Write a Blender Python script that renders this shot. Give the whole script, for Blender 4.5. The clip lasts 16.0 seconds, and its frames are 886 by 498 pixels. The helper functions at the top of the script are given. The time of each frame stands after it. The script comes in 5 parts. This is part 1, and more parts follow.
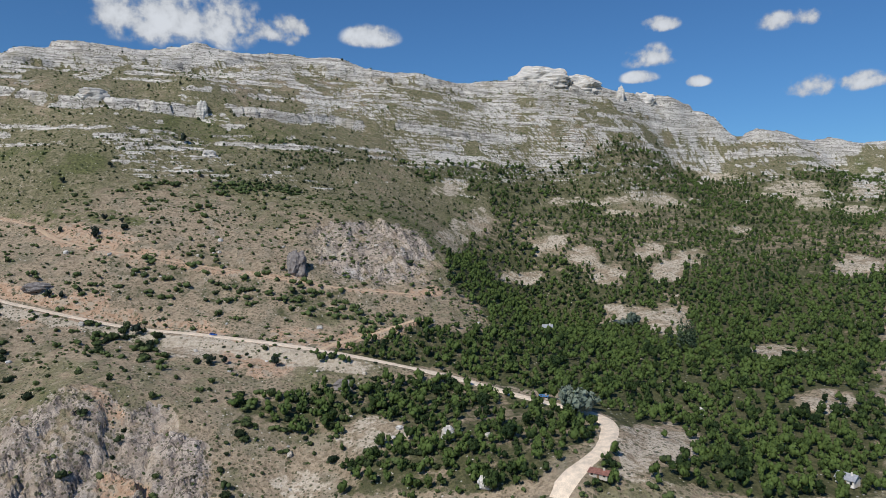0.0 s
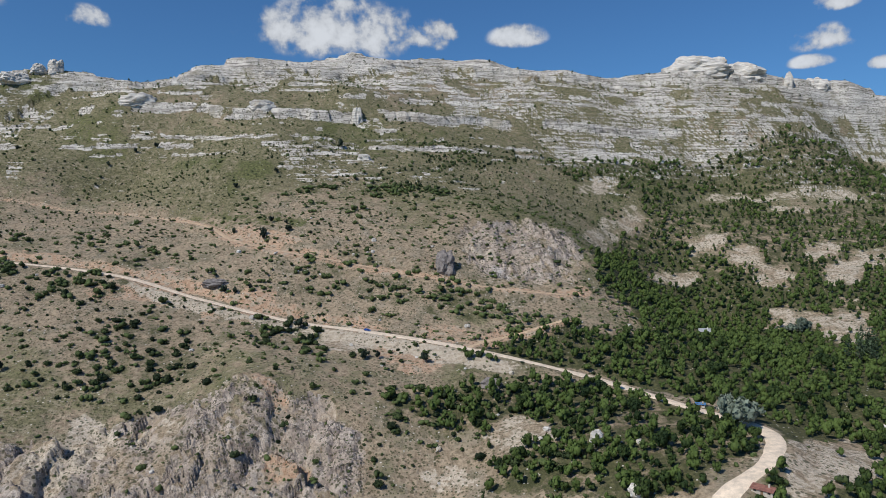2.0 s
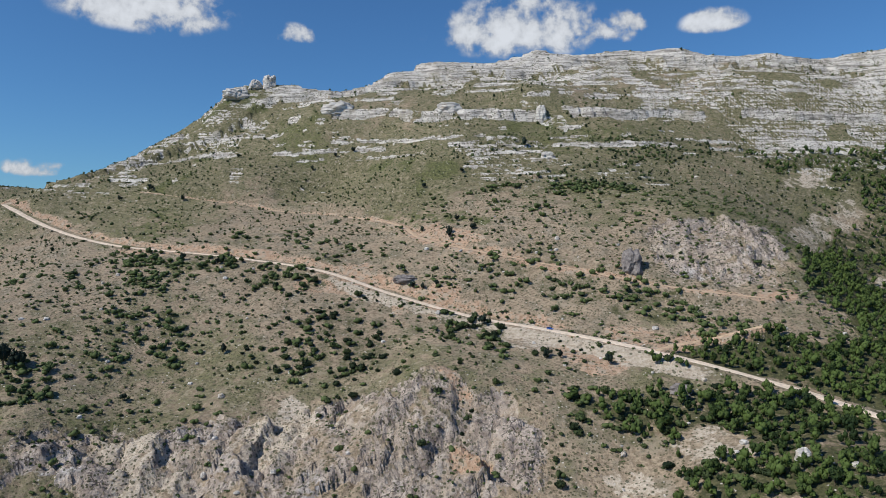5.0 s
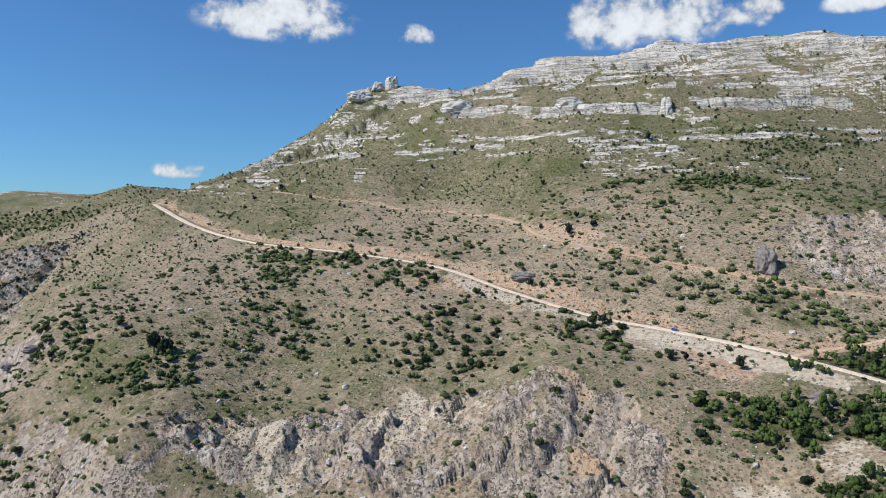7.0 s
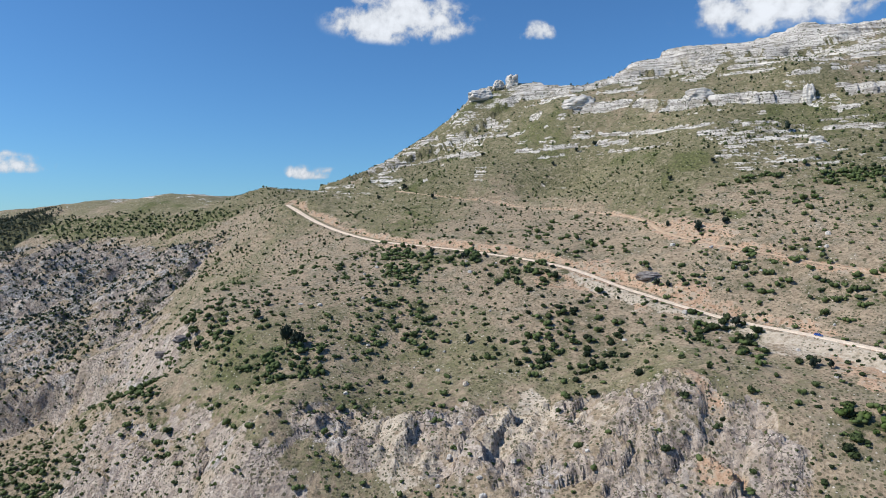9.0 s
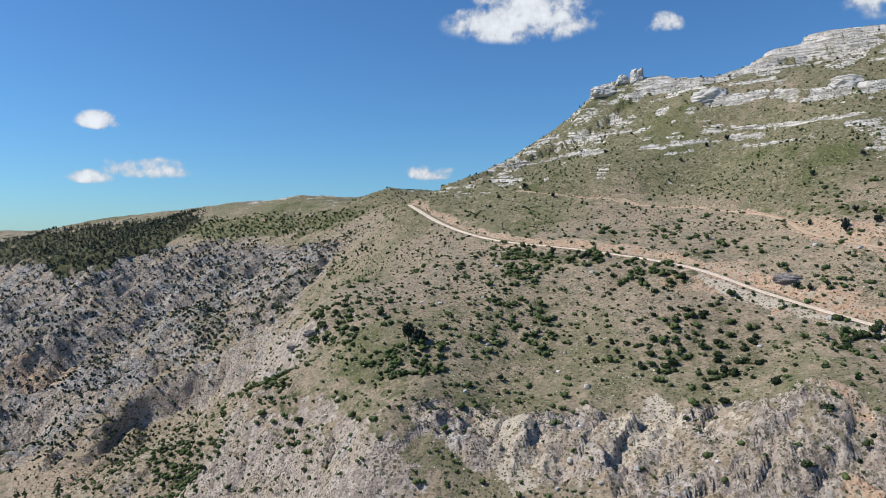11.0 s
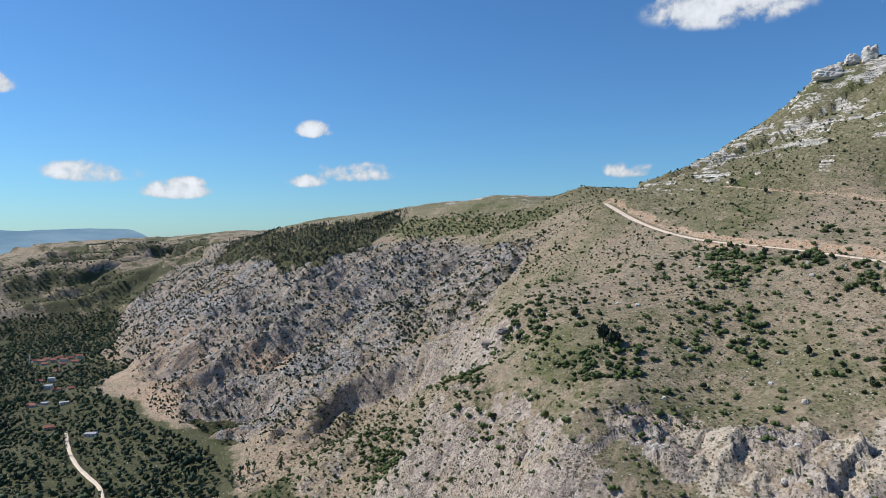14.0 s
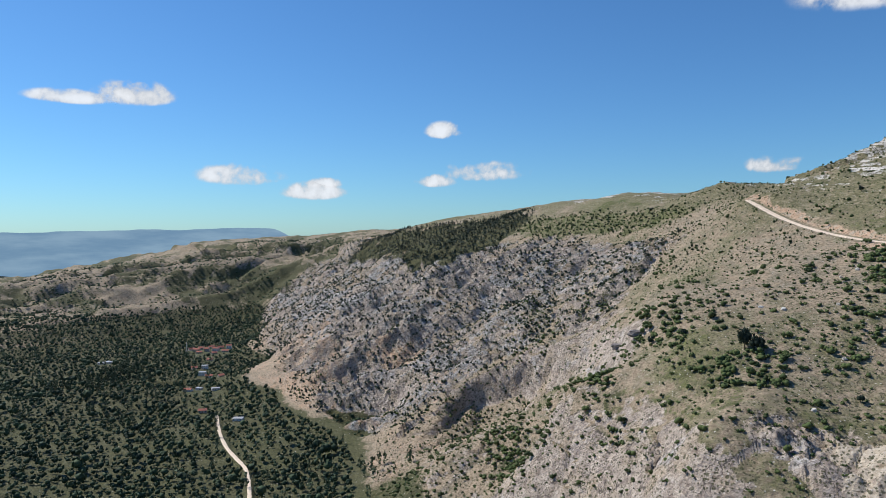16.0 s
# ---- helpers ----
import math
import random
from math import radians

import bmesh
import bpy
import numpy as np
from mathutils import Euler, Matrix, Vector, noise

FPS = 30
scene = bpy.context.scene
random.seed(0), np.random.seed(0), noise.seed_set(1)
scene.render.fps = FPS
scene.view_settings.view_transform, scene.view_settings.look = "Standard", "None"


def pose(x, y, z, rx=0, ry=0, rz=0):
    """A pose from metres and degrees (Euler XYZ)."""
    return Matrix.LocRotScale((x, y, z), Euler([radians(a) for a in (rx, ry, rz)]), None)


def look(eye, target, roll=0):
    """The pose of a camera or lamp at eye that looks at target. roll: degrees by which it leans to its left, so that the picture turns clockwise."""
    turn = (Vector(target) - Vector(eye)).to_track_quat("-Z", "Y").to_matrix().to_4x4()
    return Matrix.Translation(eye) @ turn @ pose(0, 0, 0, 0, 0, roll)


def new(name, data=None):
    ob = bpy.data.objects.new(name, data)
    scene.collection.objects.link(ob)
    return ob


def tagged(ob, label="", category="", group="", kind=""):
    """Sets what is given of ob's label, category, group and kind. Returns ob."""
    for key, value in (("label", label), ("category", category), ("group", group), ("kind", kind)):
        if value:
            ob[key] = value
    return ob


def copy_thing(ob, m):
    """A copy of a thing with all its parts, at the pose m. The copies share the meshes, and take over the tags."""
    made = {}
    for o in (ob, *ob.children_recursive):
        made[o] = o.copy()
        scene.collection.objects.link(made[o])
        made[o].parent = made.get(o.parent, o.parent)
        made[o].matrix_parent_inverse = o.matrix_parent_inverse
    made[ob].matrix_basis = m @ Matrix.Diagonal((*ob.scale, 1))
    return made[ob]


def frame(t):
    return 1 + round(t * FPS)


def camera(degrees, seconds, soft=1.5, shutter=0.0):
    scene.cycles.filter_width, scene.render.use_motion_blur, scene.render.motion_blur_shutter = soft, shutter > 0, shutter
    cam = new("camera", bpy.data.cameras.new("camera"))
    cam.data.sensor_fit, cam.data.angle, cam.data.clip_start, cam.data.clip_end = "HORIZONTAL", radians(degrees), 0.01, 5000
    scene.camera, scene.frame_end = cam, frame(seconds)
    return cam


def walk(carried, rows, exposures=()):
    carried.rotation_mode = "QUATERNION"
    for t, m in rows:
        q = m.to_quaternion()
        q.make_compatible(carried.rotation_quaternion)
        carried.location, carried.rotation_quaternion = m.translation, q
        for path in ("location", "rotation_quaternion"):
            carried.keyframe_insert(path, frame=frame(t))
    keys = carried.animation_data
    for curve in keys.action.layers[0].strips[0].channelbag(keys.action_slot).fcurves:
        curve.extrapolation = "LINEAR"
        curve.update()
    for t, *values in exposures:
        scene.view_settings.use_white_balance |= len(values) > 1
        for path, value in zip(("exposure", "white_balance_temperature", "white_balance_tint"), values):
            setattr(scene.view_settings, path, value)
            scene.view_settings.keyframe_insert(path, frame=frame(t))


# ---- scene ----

# ---------------- camera: hovers over the gorge and turns to its left ----------------
EYE = 250.0
cam = camera(65.60, 16.0, 0.65)
ROWS = [  # seconds, yaw, pitch, lean
    (0.0, -0.00, -0.62, 0.08),
    (0.5, 2.78, -0.62, 0.15),
    (1.0, 6.00, -0.64, 0.14),
    (1.5, 9.15, -0.63, 0.20),
    (2.0, 12.20, -0.63, 0.18),
    (2.5, 15.17, -0.65, 0.22),
    (3.0, 17.90, -0.66, 0.20),
    (3.5, 20.32, -0.68, 0.20),
    (4.0, 22.67, -0.69, 0.14),
    (6.5, 34.66, -0.93, -0.00),
    (7.0, 37.20, -0.98, -0.02),
    (7.5, 39.70, -1.04, 0.01),
    (8.0, 42.20, -1.08, 0.03),
    (8.5, 44.70, -1.10, 0.06),
    (9.0, 47.20, -1.12, 0.09),
    (11.5, 59.79, -1.15, 0.11),
    (12.0, 62.48, -1.16, 0.14),
    (12.5, 65.15, -1.17, 0.13),
    (13.0, 67.83, -1.16, 0.11),
    (13.5, 70.51, -1.17, 0.09),
    (14.0, 73.21, -1.19, 0.12),
    (14.5, 75.91, -1.20, 0.10),
    (15.0, 78.43, -1.22, 0.10),
    (15.5, 81.04, -1.25, 0.14),
    (16.0, 83.80, -1.26, 0.14),
]
EXPOSURES = [(0.0, -0.33), (4.0, -0.36), (6.5, 0.0), (9.0, 0.05), (12.0, 0.0), (16.0, 0.0)]
walk(cam, [(t, pose(0, 0, EYE, 90 + pitch, lean, yaw)) for t, yaw, pitch, lean in ROWS], EXPOSURES)

# ---------------- daylight ----------------
SUN_AZ, SUN_EL = 145.0, 45.0      # degrees to the left of the first view; above the horizon
sun_way = Vector((-math.sin(radians(SUN_AZ)) * math.cos(radians(SUN_EL)),
                  math.cos(radians(SUN_AZ)) * math.cos(radians(SUN_EL)), math.sin(radians(SUN_EL))))
sun_data = bpy.data.lights.new("sun", "SUN")
sun_data.energy, sun_data.angle, sun_data.color = 4.9, radians(0.53), (1.0, 0.955, 0.885)
sun = new("sun", sun_data)
sun.matrix_world = look((0, 0, 900), Vector((0, 0, 900)) - sun_way)

world = bpy.data.worlds.new("sky")
scene.world = world
world.use_nodes = True
wn, wl = world.node_tree.nodes, world.node_tree.links
sky = wn.new("ShaderNodeTexSky")
sky.sky_type, sky.sun_disc = "NISHITA", False
sky.sun_elevation, sky.sun_rotation = radians(SUN_EL), radians(-SUN_AZ)
sky.altitude, sky.air_density, sky.dust_density, sky.ozone_density = 0, 1.0, 0.15, 4.0
tint = wn.new("ShaderNodeMix")
tint.data_type, tint.blend_type = "RGBA", "MULTIPLY"
tint.inputs[0].default_value, tint.inputs[7].default_value = 1.0, (0.49, 0.81, 1.085, 1)
wl.new(sky.outputs[0], tint.inputs[6])
wl.new(tint.outputs[2], wn["Background"].inputs[0])
wn["Background"].inputs[1].default_value = 0.106

# ---------------- materials ----------------
class Mat:
    """A small builder of node materials."""

    def __init__(self, name):
        self.m = bpy.data.materials.new(name)
        self.m.use_nodes = True
        self.n, self.l = self.m.node_tree.nodes, self.m.node_tree.links
        self.b = self.n["Principled BSDF"]
        self.b.inputs["Specular IOR Level"].default_value = 0.2
        self.b.inputs["Roughness"].default_value = 0.9

    def put(self, value, socket):
        if isinstance(value, bpy.types.NodeSocket):
            self.l.new(value, socket)
        else:
            socket.default_value = value

    def place(self):
        return self.n.new("ShaderNodeNewGeometry").outputs["Position"]

    def attr(self, name):
        a = self.n.new("ShaderNodeAttribute")
        a.attribute_name = name
        return a.outputs["Fac"]

    def scaled(self, vec, s):
        v = self.n.new("ShaderNodeVectorMath")
        v.operation = "MULTIPLY"
        self.put(vec, v.inputs[0])
        v.inputs[1].default_value = s
        return v.outputs[0]

    def noise(self, vec, scale, detail=4, rough=0.55, distort=0.0):
        t = self.n.new("ShaderNodeTexNoise")
        self.put(vec, t.inputs["Vector"])
        t.inputs["Scale"].default_value, t.inputs["Detail"].default_value = scale, detail
        t.inputs["Roughness"].default_value, t.inputs["Distortion"].default_value = rough, distort
        return t.outputs["Fac"]

    def voronoi(self, vec, scale, feature="F1", out="Distance"):
        t = self.n.new("ShaderNodeTexVoronoi")
        t.feature = feature
        self.put(vec, t.inputs["Vector"])
        t.inputs["Scale"].default_value = scale
        return t.outputs[out]

    def math(self, op, a, b=0.0, c=None, clamp=False):
        t = self.n.new("ShaderNodeMath")
        t.operation, t.use_clamp = op, clamp
        self.put(a, t.inputs[0])
        self.put(b, t.inputs[1])
        if c is not None:
            self.put(c, t.inputs[2])
        return t.outputs[0]

    def span(self, v, a, b, lo=0.0, hi=1.0):
        t = self.n.new("ShaderNodeMapRange")
        t.interpolation_type = "SMOOTHSTEP"
        for k, x in zip(("Value", "From Min", "From Max", "To Min", "To Max"), (v, a, b, lo, hi)):
            self.put(x, t.inputs[k])
        return t.outputs["Result"]

    def mix(self, f, a, b, blend="MIX"):
        t = self.n.new("ShaderNodeMix")
        t.data_type, t.blend_type = "RGBA", blend
        self.put(f, t.inputs[0])
        for x, s in ((a, t.inputs[6]), (b, t.inputs[7])):
            self.put((*x, 1) if isinstance(x, tuple) and len(x) == 3 else x, s)
        return t.outputs[2]

    def bump(self, height, strength, distance):
        t = self.n.new("ShaderNodeBump")
        self.put(height, t.inputs["Height"])
        self.put(strength, t.inputs["Strength"])
        t.inputs["Distance"].default_value = distance
        self.l.new(t.outputs[0], self.b.inputs["Normal"])

    def color(self, c):
        self.put((*c, 1) if isinstance(c, tuple) else c, self.b.inputs["Base Color"])
        return self

    def rough(self, r):
        self.b.inputs["Roughness"].default_value = r
        return self


def plain(name, c, rough=0.8, scale=1.0, vary=0.3, metal=0.0):
    """A painted or weathered surface with uneven tone."""
    m = Mat(name)
    p = m.place()
    f = m.math("ADD", m.math("MULTIPLY", m.noise(p, scale, 3), 0.6), m.math("MULTIPLY", m.noise(p, scale * 7, 3), 0.4))
    m.color(m.mix(m.span(f, 0.3, 0.7), tuple(x * (1 - vary) for x in c), tuple(min(1, x * (1 + vary)) for x in c)))
    m.rough(rough)
    m.b.inputs["Metallic"].default_value = metal
    return m.m


def ground_material():
    """Dry hillside: tan earth, olive grass, limestone, red soil and dark litter under trees, mixed by the land's own covers."""
    m = Mat("hillside")
    p = m.place()
    big, mid, fine = m.noise(p, 0.012, 5), m.noise(p, 0.07, 5, 0.6), m.noise(p, 0.45, 4, 0.65)
    grit = m.noise(p, 1.6, 3, 0.7)
    tuft = m.voronoi(p, 0.55)
    # beds of limestone: thin layers along the height, bent by noise
    flat = m.scaled(p, (0.018, 0.018, 0.42))
    beds = m.noise(flat, 1.0, 5, 0.62, 0.6)
    flat2 = m.scaled(p, (0.05, 0.05, 1.3))
    beds2 = m.noise(flat2, 1.0, 4, 0.6, 0.4)
    blotch = m.noise(p, 0.2, 4, 0.65)
    earth = m.mix(m.span(fine, 0.32, 0.68), (0.22, 0.17, 0.115), (0.45, 0.36, 0.255))
    earth = m.mix(m.span(mid, 0.45, 0.62), earth, m.mix(m.span(blotch, 0.4, 0.6), (0.19, 0.165, 0.11), (0.36, 0.30, 0.225)))
    dry = m.mix(m.span(fine, 0.35, 0.65), (0.115, 0.110, 0.055), (0.235, 0.215, 0.12))
    dry = m.mix(m.span(blotch, 0.5, 0.64), dry, (0.31, 0.265, 0.18))
    lush = m.mix(m.span(fine, 0.32, 0.68), (0.06, 0.075, 0.026), (0.17, 0.175, 0.07))
    lime = m.mix(m.span(beds, 0.36, 0.6), (0.25, 0.23, 0.205), (0.72, 0.685, 0.63))
    lime = m.mix(m.span(blotch, 0.46, 0.7), lime, (0.66, 0.63, 0.575))
    lime = m.mix(m.span(m.noise(m.scaled(p, (0.14, 0.14, 0.02)), 1.0, 5, 0.65), 0.52, 0.66, 0.0, 0.5), lime, (0.36, 0.335, 0.30))
    lime = m.mix(m.span(m.noise(p, 0.04, 5, 0.6), 0.54, 0.66, 0.0, 0.6), lime, (0.31, 0.28, 0.20))
    lime = m.mix(m.span(beds2, 0.55, 0.64, 0.0, 0.6), lime, (0.22, 0.20, 0.18))
    lime = m.mix(m.span(m.noise(m.scaled(p, (0.05, 0.05, 0.34)), 1.0, 4, 0.55, 0.6), 0.6, 0.66, 0.0, 0.85), lime, (0.13, 0.12, 0.11))
    lime = m.mix(m.span(m.noise(m.scaled(p, (0.3, 0.3, 0.12)), 1.0, 4, 0.6), 0.6, 0.68, 0.0, 0.8), lime, (0.15, 0.135, 0.12))
    crag = m.mix(m.span(blotch, 0.36, 0.64), (0.24, 0.19, 0.155), (0.56, 0.48, 0.405))
    streak = m.noise(m.scaled(p, (0.32, 0.32, 0.24)), 1.0, 6, 0.68, 1.2)
    warp = m.n.new("ShaderNodeTexNoise")
    m.put(p, warp.inputs["Vector"])
    warp.inputs["Scale"].default_value = 0.22
    bent = m.n.new("ShaderNodeVectorMath")
    bent.operation = "MULTIPLY_ADD"
    m.put(warp.outputs["Color"], bent.inputs[0])
    bent.inputs[1].default_value = (7.0, 7.0, 7.0)
    m.put(p, bent.inputs[2])
    rocky = m.scaled(bent.outputs[0], (1.0, 1.0, 0.6))
    block = m.voronoi(rocky, 0.16, "F1", "Color")
    block_d = m.voronoi(rocky, 0.16)
    chip = m.voronoi(rocky, 0.5, "F1", "Color")
    chip_d = m.voronoi(rocky, 0.5)
    seam = m.voronoi(rocky, 0.16, "DISTANCE_TO_EDGE")
    crag = m.mix(m.span(block, 0.15, 0.85, 0.0, 0.5), crag, (0.60, 0.51, 0.425))
    crag = m.mix(m.span(m.noise(p, 0.03, 4, 0.6), 0.55, 0.68, 0.0, 0.8), crag, m.mix(m.span(blotch, 0.4, 0.6), (0.30, 0.285, 0.275), (0.58, 0.56, 0.54)))
    crag = m.mix(m.span(chip, 0.55, 0.95, 0.0, 0.4), crag, (0.30, 0.25, 0.225))
    crag = m.mix(m.span(streak, 0.36, 0.48), (0.24, 0.205, 0.185), crag)
    crag = m.mix(m.math("MULTIPLY", m.span(seam, 0.07, 0.015), m.span(mid, 0.5, 0.62)), crag, (0.12, 0.10, 0.09))
    crag = m.mix(m.span(m.noise(p, 0.05, 4), 0.5, 0.66), crag, m.mix(m.span(fine, 0.35, 0.65), (0.33, 0.26, 0.19), (0.50, 0.42, 0.33)))
    crag = m.mix(m.span(grit, 0.56, 0.72), crag, (0.17, 0.15, 0.135))
    scree = m.mix(m.span(m.math("ADD", m.math("MULTIPLY", streak, 0.5), m.math("MULTIPLY", m.noise(m.scaled(p, (0.11, 0.11, 0.05)), 1.0, 6, 0.7, 1.0), 0.5)), 0.42, 0.58), (0.125, 0.122, 0.12), (0.43, 0.415, 0.40))
    scree = m.mix(m.span(m.noise(p, 0.022, 5, 0.6), 0.54, 0.66), scree, m.mix(m.span(blotch, 0.4, 0.6), (0.22, 0.17, 0.125), (0.33, 0.245, 0.175)))
    crack = m.math("ADD", m.math("MULTIPLY", block_d, -1.1), m.math("MULTIPLY", chip_d, -0.6))
    red = m.mix(m.span(fine, 0.3, 0.7), (0.39, 0.24, 0.15), (0.58, 0.42, 0.30))
    red = m.mix(m.span(blotch, 0.48, 0.6), red, (0.44, 0.36, 0.27))
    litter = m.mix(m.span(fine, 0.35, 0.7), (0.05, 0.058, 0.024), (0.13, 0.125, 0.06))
    pale = m.mix(m.span(fine, 0.3, 0.7), (0.42, 0.35, 0.265), (0.62, 0.54, 0.435))

    def cover(name, scale=0.5, edge=0.12, by=None):
        a = m.attr(name)
        v = m.math("ADD", a, m.math("MULTIPLY", m.math("SUBTRACT", by or mid, 0.5), scale))
        v = m.math("ADD", v, m.math("MULTIPLY", m.math("SUBTRACT", fine, 0.5), 0.55))
        v = m.math("ADD", v, m.math("MULTIPLY", m.math("SUBTRACT", blotch, 0.5), 0.9))
        return m.span(v, 0.5 - edge, 0.5 + edge)

    c = earth
    c = m.mix(cover("dry", 0.9), c, dry)
    c = m.mix(cover("lush", 0.9), c, lush)
    c = m.mix(cover("scree", 1.6), c, scree)
    c = m.mix(cover("crag", 1.6), c, crag)
    c = m.mix(cover("red", 1.2), c, red)
    c = m.mix(cover("pale", 1.2), c, pale)
    c = m.mix(cover("lime", 1.1, 0.1, beds), c, lime)
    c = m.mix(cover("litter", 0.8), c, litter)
    # stones and low tufts strewn over all of it
    stone = m.math("MULTIPLY", m.span(m.voronoi(p, 0.33), 0.2, 0.1), m.span(mid, 0.47, 0.58))
    c = m.mix(m.math("MULTIPLY", stone, 0.9), c, (0.64, 0.60, 0.54))
    low = m.math("MULTIPLY", m.span(tuft, 0.36, 0.24), m.span(m.noise(p, 0.035, 4), 0.34, 0.5))
    c = m.mix(m.math("MULTIPLY", low, 0.85), c, (0.07, 0.073, 0.035))
    low = m.math("MULTIPLY", m.span(m.voronoi(p, 0.26), 0.30, 0.2), m.span(m.noise(p, 0.05, 4), 0.40, 0.54))
    c = m.mix(m.math("MULTIPLY", low, 0.8), c, (0.055, 0.062, 0.028))
    c = m.mix(m.span(big, 0.3, 0.7), m.mix(0.16, c, (0.12, 0.10, 0.07)), c)
    m.color(c)
    relief = m.math("ADD", m.math("MULTIPLY", fine, 1.0), m.math("MULTIPLY", grit, 0.35))
    relief = m.math("ADD", relief, m.math("MULTIPLY", beds2, 0.6))
    relief = m.math("ADD", relief, m.math("MULTIPLY", crack, m.math("ADD", m.math("MULTIPLY", m.attr("crag"), 0.7), m.math("MULTIPLY", m.attr("scree"), 0.7))))
    m.bump(relief, 1.0, 1.3)
    return m.m


def leaf_material(name, dark, light):
    m = Mat(name)
    p = m.place()
    tone = m.attr("tone")
    ob = m.n.new("ShaderNodeObjectInfo").outputs["Random"]
    isl = m.n.new("ShaderNodeNewGeometry").outputs["Random Per Island"]
    f = m.math("ADD", m.math("MULTIPLY", m.math("ADD", tone, ob), 0.55), m.math("MULTIPLY", isl, 0.35))
    f = m.math("ADD", f, m.math("MULTIPLY", m.math("SUBTRACT", m.noise(p, 0.022, 3), 0.5), 1.3))
    m.color(m.mix(m.span(f, 0.15, 1.0), dark, light))
    m.b.inputs["Roughness"].default_value = 0.75
    return m.m


MAT_GROUND = ground_material()
MAT_ROAD = plain("road_gravel", (0.70, 0.58, 0.45), 0.95, 0.35, 0.22)
MAT_TRACK = plain("track_earth", (0.50, 0.37, 0.25), 0.95, 0.4, 0.22)
MAT_SHRUB = leaf_material("shrub_leaves", (0.014, 0.025, 0.010), (0.082, 0.112, 0.038))
MAT_TREE = leaf_material("tree_leaves", (0.014, 0.030, 0.009), (0.080, 0.120, 0.030))
# bluer than the nearer leaves: distance haze is mixed into the base colour
MAT_VALE_HAZED = leaf_material("valley_leaves_hazed", (0.018, 0.037, 0.022), (0.062, 0.096, 0.048))
MAT_POPLAR = leaf_material("poplar_leaves", (0.030, 0.055, 0.030), (0.080, 0.115, 0.065))
MAT_PINE = leaf_material("pine_needles", (0.010, 0.019, 0.014), (0.030, 0.047, 0.031))
MAT_GREYLEAF = leaf_material("silvery_leaves", (0.10, 0.135, 0.105), (0.23, 0.27, 0.21))
MAT_BARK = plain("bark", (0.11, 0.085, 0.06), 0.95, 3.0, 0.35)

